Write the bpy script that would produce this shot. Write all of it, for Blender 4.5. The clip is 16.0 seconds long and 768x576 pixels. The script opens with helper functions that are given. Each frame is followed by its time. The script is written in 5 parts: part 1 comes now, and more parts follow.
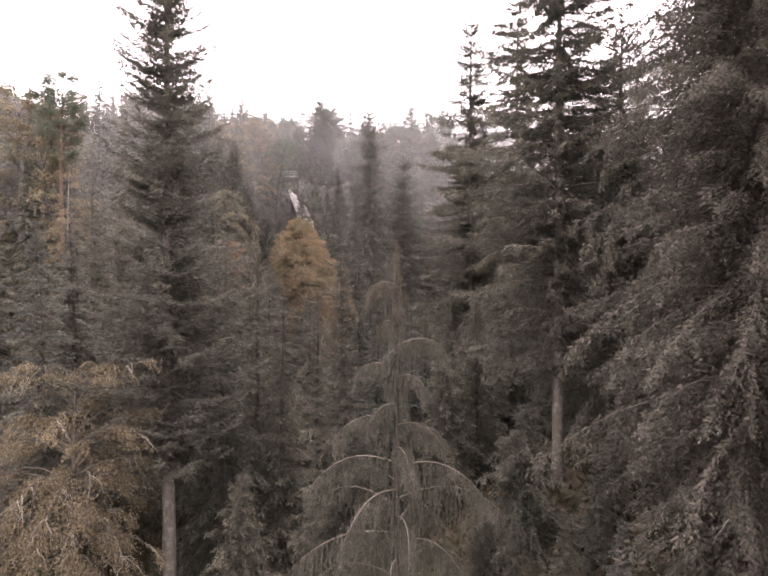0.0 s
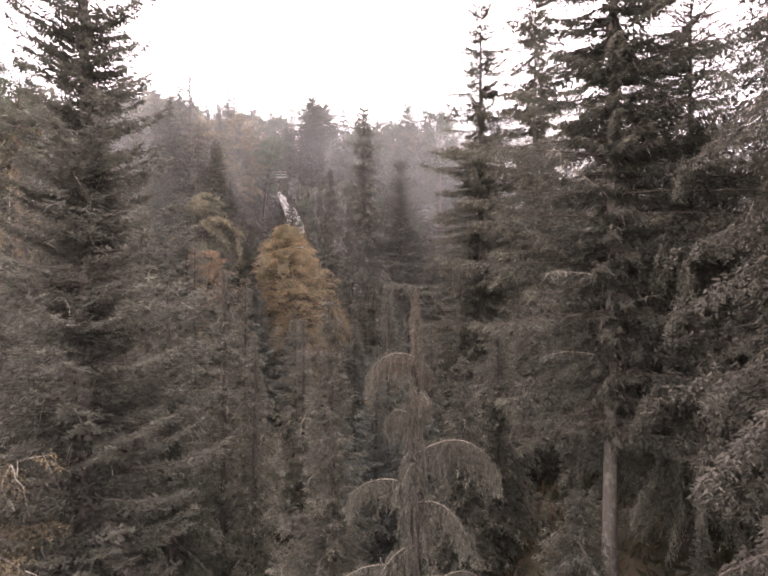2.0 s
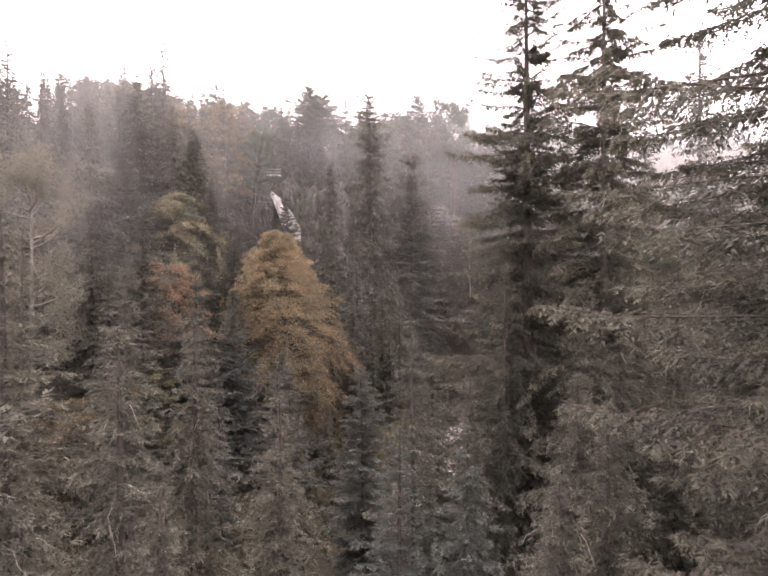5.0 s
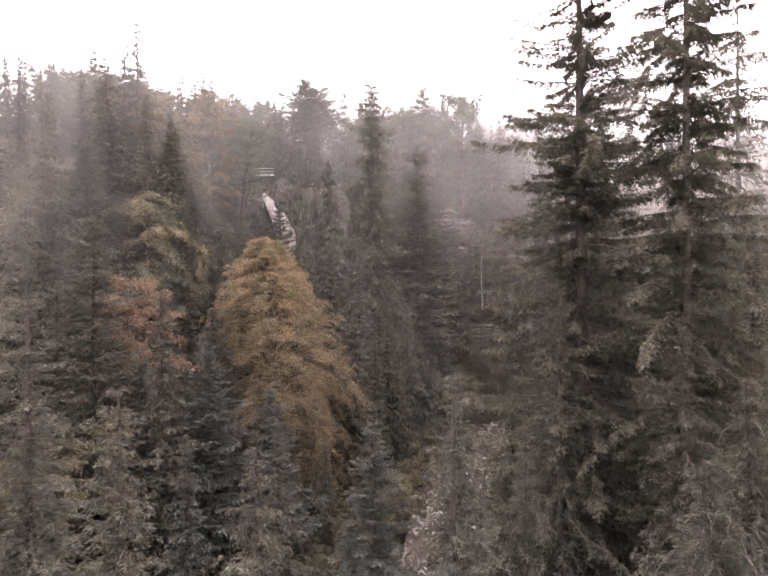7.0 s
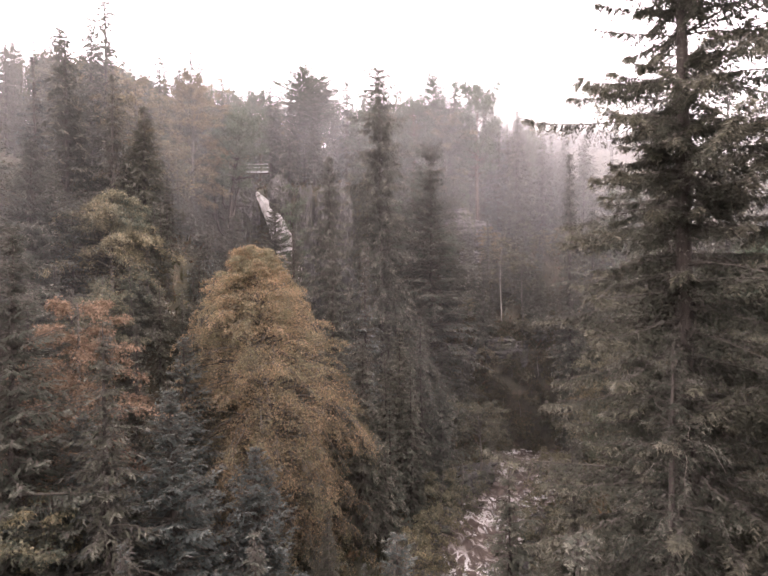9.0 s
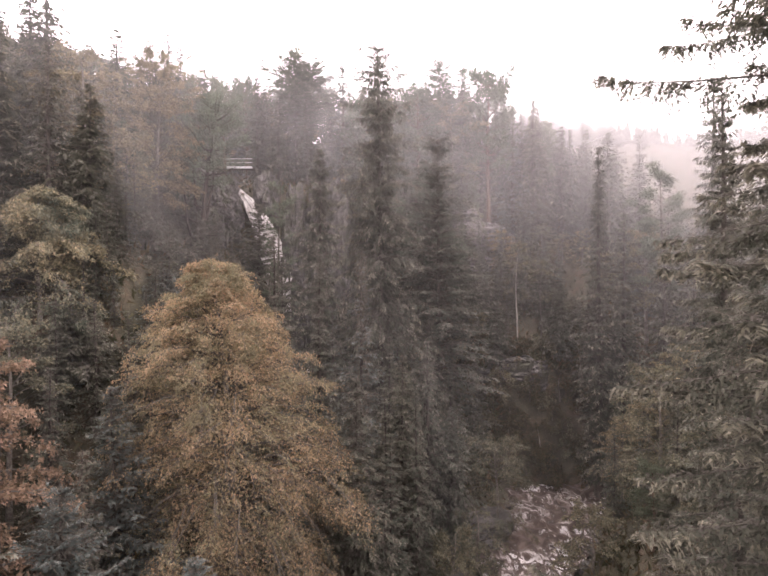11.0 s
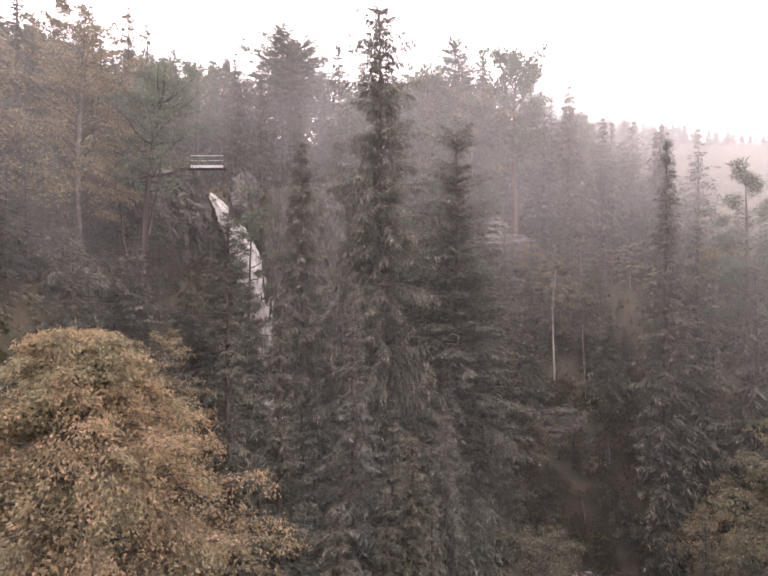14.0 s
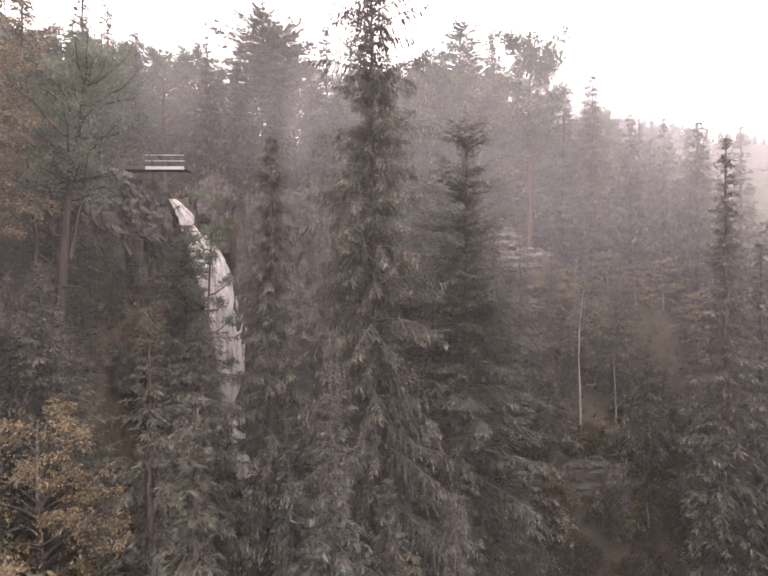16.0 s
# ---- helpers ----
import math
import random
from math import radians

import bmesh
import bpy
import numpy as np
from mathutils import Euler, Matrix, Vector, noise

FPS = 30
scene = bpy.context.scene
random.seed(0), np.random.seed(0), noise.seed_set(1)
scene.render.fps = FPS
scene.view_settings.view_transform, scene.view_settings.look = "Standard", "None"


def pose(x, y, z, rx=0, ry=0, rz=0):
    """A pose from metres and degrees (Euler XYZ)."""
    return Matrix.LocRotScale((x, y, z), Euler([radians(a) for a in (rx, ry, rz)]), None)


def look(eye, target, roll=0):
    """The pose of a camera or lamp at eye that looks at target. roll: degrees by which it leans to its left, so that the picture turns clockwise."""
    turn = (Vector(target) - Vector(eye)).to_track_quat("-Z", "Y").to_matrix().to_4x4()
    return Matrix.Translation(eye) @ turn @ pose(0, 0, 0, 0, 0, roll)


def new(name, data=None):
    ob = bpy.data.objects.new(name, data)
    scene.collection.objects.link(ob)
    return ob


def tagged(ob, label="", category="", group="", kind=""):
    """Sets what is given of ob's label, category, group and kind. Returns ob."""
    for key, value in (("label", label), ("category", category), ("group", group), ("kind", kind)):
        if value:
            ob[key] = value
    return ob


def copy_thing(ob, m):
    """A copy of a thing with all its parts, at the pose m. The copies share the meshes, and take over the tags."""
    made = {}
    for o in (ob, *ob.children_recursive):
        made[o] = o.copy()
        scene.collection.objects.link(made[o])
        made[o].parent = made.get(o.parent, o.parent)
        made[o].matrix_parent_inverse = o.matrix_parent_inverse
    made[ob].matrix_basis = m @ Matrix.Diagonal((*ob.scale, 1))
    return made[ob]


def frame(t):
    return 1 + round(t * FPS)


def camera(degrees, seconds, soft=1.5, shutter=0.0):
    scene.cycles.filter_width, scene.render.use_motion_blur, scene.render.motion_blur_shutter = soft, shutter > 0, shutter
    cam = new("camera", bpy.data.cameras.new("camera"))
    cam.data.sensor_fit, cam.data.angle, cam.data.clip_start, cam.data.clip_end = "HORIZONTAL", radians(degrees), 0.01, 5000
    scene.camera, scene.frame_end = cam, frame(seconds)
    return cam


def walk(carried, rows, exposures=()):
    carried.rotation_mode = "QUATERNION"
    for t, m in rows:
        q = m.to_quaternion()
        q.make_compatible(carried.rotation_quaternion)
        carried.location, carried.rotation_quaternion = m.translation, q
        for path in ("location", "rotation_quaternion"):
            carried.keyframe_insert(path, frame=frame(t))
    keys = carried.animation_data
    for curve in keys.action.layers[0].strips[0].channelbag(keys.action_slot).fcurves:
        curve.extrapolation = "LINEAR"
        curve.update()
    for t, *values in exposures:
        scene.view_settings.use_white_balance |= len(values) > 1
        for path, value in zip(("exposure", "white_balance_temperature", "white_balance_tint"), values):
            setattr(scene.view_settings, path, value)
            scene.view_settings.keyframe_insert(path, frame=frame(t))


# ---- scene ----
cam = camera(70.8, 16.0, soft=1.7)
METRES, EYE, TILT, LEAN, TURN = 90.0, 30.0, -1.0, 0.0, 0.0
ROWS = [
    (0.0, 0.0, 0.0, 0.0, -0.0, 0.0, -0.0),
    (0.5, -0.0018, 0.0248, 0.0067, -0.16, 0.03, -0.0),
    (1.0, -0.0034, 0.0498, 0.0132, -0.35, 0.03, 0.02),
    (1.5, -0.005, 0.077, 0.0196, -0.65, 0.04, 0.02),
    (2.0, -0.0062, 0.1051, 0.0248, -0.69, 0.01, 0.0),
    (2.5, -0.0075, 0.1344, 0.029, -0.58, -0.01, 0.04),
    (3.0, -0.0093, 0.1644, 0.0332, -0.45, 0.03, 0.08),
    (3.5, -0.0111, 0.1954, 0.0374, -0.16, 0.04, 0.08),
    (4.0, -0.013, 0.2268, 0.042, -0.18, 0.09, 0.13),
    (6.5, -0.0284, 0.3796, 0.0648, -0.85, 0.46, 0.31),
    (7.0, -0.0323, 0.4106, 0.0698, -0.82, 0.53, 0.35),
    (7.5, -0.0361, 0.442, 0.0749, -0.76, 0.56, 0.36),
    (8.0, -0.0396, 0.4736, 0.0805, -0.7, 0.56, 0.39),
    (8.5, -0.0428, 0.5051, 0.0859, -0.77, 0.53, 0.37),
    (9.0, -0.0447, 0.5372, 0.0913, -0.78, 0.5, 0.38),
    (11.5, -0.0411, 0.698, 0.1194, -0.67, 0.42, 0.25),
    (12.0, -0.0404, 0.7303, 0.1248, -0.16, 0.47, 0.21),
    (12.5, -0.0397, 0.762, 0.1317, 0.09, 0.48, 0.21),
    (13.0, -0.0389, 0.7933, 0.1392, 0.09, 0.49, 0.15),
    (13.5, -0.0374, 0.8243, 0.1473, 0.02, 0.54, 0.11),
    (14.0, -0.0362, 0.8555, 0.1548, -0.12, 0.59, 0.1),
    (14.5, -0.0354, 0.8868, 0.1625, -0.12, 0.6, 0.03),
    (15.0, -0.034, 0.9174, 0.1702, -0.16, 0.62, 0.01),
    (15.5, -0.033, 0.9486, 0.1774, -0.32, 0.71, 0.04),
    (16.0, -0.0311, 0.9795, 0.1853, -0.39, 0.69, -0.01),
]
walk(cam, [(t, pose(0, 0, EYE, TILT, LEAN, TURN) @ pose(METRES * x, METRES * y, METRES * z, 90 + pitch, roll, yaw)) for t, x, y, z, yaw, pitch, roll in ROWS],
     exposures=[(0.0, 0.0), (1.5, 0.0), (3.0, 0.16), (4.0, 0.06), (6.5, 0.06), (9.0, 0.08), (11.5, 0.03), (14.0, 0.0), (16.0, 0.0)])

# ---- world and light: a white overcast, misty autumn sky ----
world = bpy.data.worlds.new("overcast_sky")
scene.world = world
world.use_nodes = True
wn = world.node_tree.nodes
wl = world.node_tree.links
wn.clear()
sky = wn.new("ShaderNodeTexSky")
sky.sky_type = "NISHITA"
sky.sun_disc = False
sky.sun_elevation, sky.sun_rotation = radians(48), radians(15)
sky_bg = wn.new("ShaderNodeBackground")
sky_bg.inputs["Strength"].default_value = 0.05
cloud_bg = wn.new("ShaderNodeBackground")
cloud_bg.inputs["Color"].default_value = (1.0, 0.846, 0.868, 1)
cloud_bg.inputs["Strength"].default_value = 6.5
sky_add = wn.new("ShaderNodeAddShader")
wout = wn.new("ShaderNodeOutputWorld")
wl.new(sky.outputs["Color"], sky_bg.inputs["Color"])
wl.new(sky_bg.outputs[0], sky_add.inputs[0])
wl.new(cloud_bg.outputs[0], sky_add.inputs[1])
wl.new(sky_add.outputs[0], wout.inputs["Surface"])

sun = new("sun", bpy.data.lights.new("sun", "SUN"))
sun.data.energy, sun.data.angle, sun.data.color = 0.8, radians(60), (1.0, 0.9, 0.88)
sun.matrix_world = look((0, 0, 200), (-0.18 * 100, -0.67 * 100, 200 - 0.74 * 100))


# ---- materials ----
def material(name, rough=0.8, metal=0.0, spec=0.3):
    m = bpy.data.materials.new(name)
    m.use_nodes = True
    b = m.node_tree.nodes["Principled BSDF"]
    b.inputs["Roughness"].default_value = rough
    b.inputs["Metallic"].default_value = metal
    b.inputs["Specular IOR Level"].default_value = spec
    return m, m.node_tree.nodes, m.node_tree.links, b


def ramp(nodes, stops):
    r = nodes.new("ShaderNodeValToRGB")
    els = r.color_ramp.elements
    while len(els) < len(stops):
        els.new(0.5)
    for e, (p, c) in zip(els, stops):
        e.position, e.color = p, (*c, 1)
    return r


def noise_node(nodes, links, scale, detail=4.0, rough=0.6, coord="Object", stretch=None):
    tc = nodes.new("ShaderNodeTexCoord")
    n = nodes.new("ShaderNodeTexNoise")
    n.inputs["Scale"].default_value = scale
    n.inputs["Detail"].default_value = detail
    n.inputs["Roughness"].default_value = rough
    if stretch:
        mp = nodes.new("ShaderNodeMapping")
        mp.inputs["Scale"].default_value = stretch
        links.new(tc.outputs[coord], mp.inputs["Vector"])
        links.new(mp.outputs[0], n.inputs["Vector"])
    else:
        links.new(tc.outputs[coord], n.inputs["Vector"])
    return n


def mix_rgb(nodes, links, fac, a, b, how="MIX"):
    m = nodes.new("ShaderNodeMix")
    m.data_type, m.blend_type = "RGBA", how
    for sock, v in ((m.inputs[0], fac), (m.inputs[6], a), (m.inputs[7], b)):
        if isinstance(v, bpy.types.NodeSocket):
            links.new(v, sock)
        elif isinstance(v, tuple):
            sock.default_value = (*v, 1)
        else:
            sock.default_value = v
    return m.outputs[2]


def bump(nodes, links, b, height, strength=0.4, distance=0.05):
    n = nodes.new("ShaderNodeBump")
    n.inputs["Strength"].default_value = strength
    n.inputs["Distance"].default_value = distance
    links.new(height, n.inputs["Height"])
    links.new(n.outputs[0], b.inputs["Normal"])


def foliage_material(name, stops, patch=(0.6, 0.32), rough=0.75, other=None):
    """Leaves or needles: every spray its own shade, larger patches of tone, and a change from tree to tree."""
    m, n, l, b = material(name, rough, 0, 0.25)
    geo = n.new("ShaderNodeNewGeometry")
    r = ramp(n, stops)
    l.new(geo.outputs["Random Per Island"], r.inputs[0])
    tone = r.outputs[0]
    if other:
        ro = ramp(n, other)
        l.new(geo.outputs["Random Per Island"], ro.inputs[0])
        wide = noise_node(n, l, 0.28, 3)
        wr = ramp(n, [(0.46, (0, 0, 0)), (0.6, (1, 1, 1))])
        l.new(wide.outputs[0], wr.inputs[0])
        tone = mix_rgb(n, l, wr.outputs[0], tone, ro.outputs[0])
    big = noise_node(n, l, patch[0], 3)
    pr = ramp(n, [(0.3, (1 - patch[1],) * 3), (0.7, (1 + patch[1] * 0.6,) * 3)])
    l.new(big.outputs[0], pr.inputs[0])
    c = mix_rgb(n, l, 1.0, tone, pr.outputs[0], "MULTIPLY")
    info = n.new("ShaderNodeObjectInfo")
    tr = ramp(n, [(0.0, (0.85, 0.88, 0.88)), (0.5, (1, 1, 1)), (1.0, (1.1, 1.06, 1.0))])
    l.new(info.outputs["Random"], tr.inputs[0])
    c = mix_rgb(n, l, 1.0, c, tr.outputs[0], "MULTIPLY")
    l.new(c, b.inputs["Base Color"])
    # thin blades let some of the light through
    through_leaf = n.new("ShaderNodeBsdfTranslucent")
    l.new(c, through_leaf.inputs["Color"])
    mixed = n.new("ShaderNodeMixShader")
    mixed.inputs[0].default_value = 0.47
    l.new(b.outputs[0], mixed.inputs[1])
    l.new(through_leaf.outputs[0], mixed.inputs[2])
    target = [k for k in n if k.type == "OUTPUT_MATERIAL"][0]
    l.new(mixed.outputs[0], target.inputs["Surface"])
    return m


def bark_material(name, dark, light, scale=3.0, lichen=None):
    m, n, l, b = material(name, 0.9, 0, 0.2)
    nz = noise_node(n, l, scale, 6, 0.7, stretch=(3, 3, 0.6))
    r = ramp(n, [(0.3, dark), (0.7, light)])
    l.new(nz.outputs[0], r.inputs[0])
    c = r.outputs[0]
    if lichen:
        nz2 = noise_node(n, l, 2.2, 5, 0.65)
        r2 = ramp(n, [(0.5, (0, 0, 0)), (0.62, (1, 1, 1))])
        l.new(nz2.outputs[0], r2.inputs[0])
        c = mix_rgb(n, l, r2.outputs[0], c, lichen)
    l.new(c, b.inputs["Base Color"])
    bump(n, l, b, nz.outputs[0], 0.8, 0.06)
    return m


SPRUCE = foliage_material("spruce_needles", [(0.0, (0.07, 0.072, 0.056)), (0.6, (0.084, 0.086, 0.066)), (1.0, (0.105, 0.104, 0.081))])
DARKSPRUCE = foliage_material("dark_spruce_needles", [(0.0, (0.0713, 0.068, 0.0562)), (0.7, (0.0864, 0.0821, 0.067)), (0.88, (0.0972, 0.0918, 0.0734)), (1.0, (0.151, 0.14, 0.113))])
FIR_BLUE = foliage_material("blue_fir_needles", [(0.0, (0.072, 0.081, 0.074)), (0.7, (0.086, 0.096, 0.088)), (1.0, (0.105, 0.114, 0.104))])
FIR_GREEN = foliage_material("green_fir_needles", [(0.0, (0.074, 0.078, 0.061)), (0.7, (0.089, 0.093, 0.073)), (1.0, (0.108, 0.109, 0.086))])
# Inner-crown brown: set apart for depth of shade, then lightened to mimic haze.
INNER_SHADE = foliage_material("inner_shade_brown", [(0.0, (0.095, 0.087, 0.075)), (0.7, (0.11, 0.101, 0.086)), (1.0, (0.125, 0.115, 0.098))])
WEEPING = foliage_material("weeping_needles", [(0.0, (0.082, 0.0853, 0.0681)), (0.5, (0.123, 0.123, 0.0984)), (1.0, (0.189, 0.176, 0.139))])
GREY_FIR = foliage_material("grey_fir_needles", [(0.0, (0.118, 0.118, 0.0979)), (0.65, (0.146, 0.146, 0.12)), (1.0, (0.183, 0.177, 0.146))])
PINE = foliage_material("pine_needles", [(0.0, (0.0746, 0.0915, 0.0644)), (0.6, (0.108, 0.125, 0.0915)), (1.0, (0.142, 0.154, 0.112))])
GOLD = foliage_material("golden_beech_leaves", [(0.0, (0.147, 0.122, 0.0759)), (0.3, (0.207, 0.164, 0.0978)), (0.65, (0.25, 0.184, 0.113)), (1.0, (0.313, 0.212, 0.135))], (0.35, 0.25), other=[(0.0, (0.128, 0.123, 0.0789)), (0.6, (0.186, 0.169, 0.104)), (1.0, (0.253, 0.212, 0.132))])
RUSSET = foliage_material("russet_beech_leaves", [(0.0, (0.144, 0.105, 0.069)), (0.5, (0.2, 0.145, 0.101)), (1.0, (0.264, 0.181, 0.129))], (0.4, 0.3))
LIME = foliage_material("yellow_green_leaves", [(0.0, (0.111, 0.107, 0.0719)), (0.5, (0.178, 0.16, 0.1)), (0.8, (0.233, 0.196, 0.121)), (1.0, (0.288, 0.227, 0.141))], (0.5, 0.3), other=[(0.0, (0.0671, 0.0757, 0.0592)), (0.7, (0.104, 0.114, 0.085)), (1.0, (0.165, 0.168, 0.114))])
OLIVE = foliage_material("olive_birch_leaves", [(0.0, (0.075, 0.078, 0.056)), (0.5, (0.125, 0.122, 0.085)), (1.0, (0.2, 0.18, 0.12))], (0.5, 0.4))
TAN = foliage_material("tan_birch_leaves", [(0.0, (0.0988, 0.0872, 0.0577)), (0.5, (0.166, 0.14, 0.0906)), (1.0, (0.26, 0.213, 0.139))], (0.5, 0.35))
BRACKEN = foliage_material("bracken_and_moss", [(0.0, (0.04, 0.045, 0.025)), (0.5, (0.075, 0.07, 0.04)), (0.85, (0.1, 0.075, 0.048)), (1.0, (0.14, 0.095, 0.06))], (0.15, 0.5))
# Lighter needle tones for limb ends: skylight on the crown put into colour.
LIT_TIPS = foliage_material("lit_shoot_tips", [(0.0, (0.115, 0.114, 0.09)), (0.5, (0.15, 0.147, 0.117)), (1.0, (0.21, 0.2, 0.16))])
LIT_BLUE_TIPS = foliage_material("lit_blue_grey_tips", [(0.0, (0.105, 0.118, 0.107)), (0.5, (0.138, 0.15, 0.137)), (1.0, (0.19, 0.2, 0.18))])
LIT_DARK_TIPS = foliage_material("lit_dark_spruce_tips", [(0.0, (0.085, 0.08, 0.066)), (0.6, (0.1, 0.095, 0.078)), (1.0, (0.14, 0.132, 0.107))])
CONE = foliage_material("spruce_cones", [(0.0, (0.119, 0.0935, 0.0723)), (1.0, (0.196, 0.151, 0.112))])
BARK = bark_material("grey_conifer_bark", (0.07, 0.062, 0.054), (0.14, 0.125, 0.108), 2.5, (0.17, 0.162, 0.14))
DARKBARK = bark_material("dark_conifer_bark", (0.04, 0.034, 0.03), (0.082, 0.07, 0.061), 2.5)
WEEPTWIG = bark_material("weeping_twigs", (0.117, 0.104, 0.0845), (0.247, 0.221, 0.182), 1.5)
TWIG = bark_material("lichen_twigs", (0.12, 0.108, 0.09), (0.3, 0.278, 0.235), 1.2)
PINEDARK = bark_material("dark_pine_bark", (0.022, 0.018, 0.016), (0.055, 0.045, 0.038), 2.5)
LIMB = bark_material("branch_bark", (0.05, 0.044, 0.037), (0.095, 0.084, 0.071), 1.5)
PALE = bark_material("pale_birch_bark", (0.14, 0.128, 0.112), (0.26, 0.24, 0.212), 3.0)
PINEBARK = bark_material("pine_bark", (0.0504, 0.0374, 0.0302), (0.122, 0.0864, 0.0662), 2.5)


# ---- mesh tools ----
def mesh_from(name, verts, faces, mat, smooth=False):
    """A mesh from an array of points and an array of triangles or quads."""
    me = bpy.data.meshes.new(name)
    faces = np.asarray(faces, dtype=np.int32)
    k = faces.shape[1]
    me.vertices.add(len(verts))
    me.vertices.foreach_set("co", np.asarray(verts, dtype=np.float32).ravel())
    me.loops.add(faces.size)
    me.loops.foreach_set("vertex_index", faces.ravel())
    me.polygons.add(len(faces))
    me.polygons.foreach_set("loop_start", np.arange(0, faces.size, k, dtype=np.int32))
    me.polygons.foreach_set("use_smooth", np.full(len(faces), smooth))
    me.update(calc_edges=True)
    me.materials.append(mat)
    return me


def part_mesh(name, geo, mat, parent, label="", smooth=False, kind=""):
    """Links one mesh under a thing or a part."""
    ob = new(name, mesh_from(name, geo[0], geo[1], mat, smooth))
    ob.parent = parent
    return tagged(ob, label, kind=kind)


def part(name, bm, mat, parent, label="", smooth=False):
    me = bpy.data.meshes.new(name)
    for f in bm.faces:
        f.smooth = smooth
    bm.to_mesh(me)
    bm.free()
    me.materials.append(mat)
    ob = new(name, me)
    ob.parent = parent
    return tagged(ob, label) if label else ob


def join(*geos):
    vs, fs, n = [], [], 0
    for v, f in geos:
        vs.append(v)
        fs.append(f + n)
        n += len(v)
    return np.concatenate(vs), np.concatenate(fs)


def unit(a):
    return a / np.maximum(np.linalg.norm(a, axis=-1, keepdims=True), 1e-6)


def tubes(paths, radii, sides=4):
    """Tapered tubes along many paths at once: paths (n, k, 3), radii (n, k)."""
    n, k, _ = paths.shape
    t = unit(np.gradient(paths, axis=1))
    ref = np.where(np.abs(t[..., 2:3]) > 0.85, np.array([1.0, 0, 0]), np.array([0, 0, 1.0]))
    u = unit(np.cross(t, ref))
    w = np.cross(t, u)
    a = np.arange(sides) * 2 * np.pi / sides
    ring = paths[:, :, None, :] + radii[:, :, None, None] * (np.cos(a)[:, None] * u[:, :, None, :] + np.sin(a)[:, None] * w[:, :, None, :])
    verts = ring.reshape(-1, 3)
    i, j, s = np.meshgrid(np.arange(n), np.arange(k - 1), np.arange(sides), indexing="ij")
    b = (i * k + j) * sides
    s2 = (s + 1) % sides
    faces = np.stack([b + s, b + s2, b + sides + s2, b + sides + s], -1).reshape(-1, 4)
    return verts, faces


def kites(base, way, length, width, rng, crossed=False, flat=0.0):
    """Slim pointed blades, one for each needle spray or leaf."""
    way = unit(way)
    v = unit(np.cross(way, unit(rng.normal(size=way.shape)) * (1 - flat) + np.array([0, 0, flat])))
    length, width = length[:, None], width[:, None]
    def blade(v):
        p = np.stack([base - v * width / 2, base + v * width / 2, base + way * length], 1)
        return p.reshape(-1, 3)
    vs = blade(v)
    if crossed:
        vs = np.concatenate([vs, blade(np.cross(way, v))])
    return vs, np.arange(len(vs)).reshape(-1, 3)


def fans(base, way, length, width, sag, rng):
    """Side shoots as roofed, pointed fronds: a ridge with needles sloping off to both sides."""
    up = np.array([0, 0, 1.0])
    n = len(base)
    w = unit(np.cross(way, up + rng.normal(0, 0.18, (n, 3)))) * width[:, None]
    k = rng.uniform(0.35, 0.6, n)
    mid = base + way * (length * k)[:, None] - up * (sag * k ** 2 + 0.38 * width)[:, None]
    tip = base + way * length[:, None] - up * sag[:, None]
    p = np.stack([base, mid + w, mid - w, tip], 1).reshape(-1, 3)
    o = (np.arange(n) * 4)[:, None, None]
    return p, (np.array([[0, 1, 3], [0, 3, 2]]) + o).reshape(-1, 3)


def trunk_geo(h, r0, rng, lean=0.0, sides=9, rings=14, wobble=0.12, top=0.03):
    z = np.linspace(0, 1, rings)
    p = np.zeros((1, rings, 3))
    p[0, :, 2] = z * h
    p[0, :, 0] = lean * h * z + wobble * np.sin(z * 5 + rng.uniform(0, 6)) * z
    p[0, :, 1] = wobble * np.sin(z * 4 + rng.uniform(0, 6)) * z
    r = (r0 * (1 - z) ** 0.8 + top + 0.35 * r0 * np.exp(-z * h / 1.2))[None, :]
    return tubes(p, r, sides)


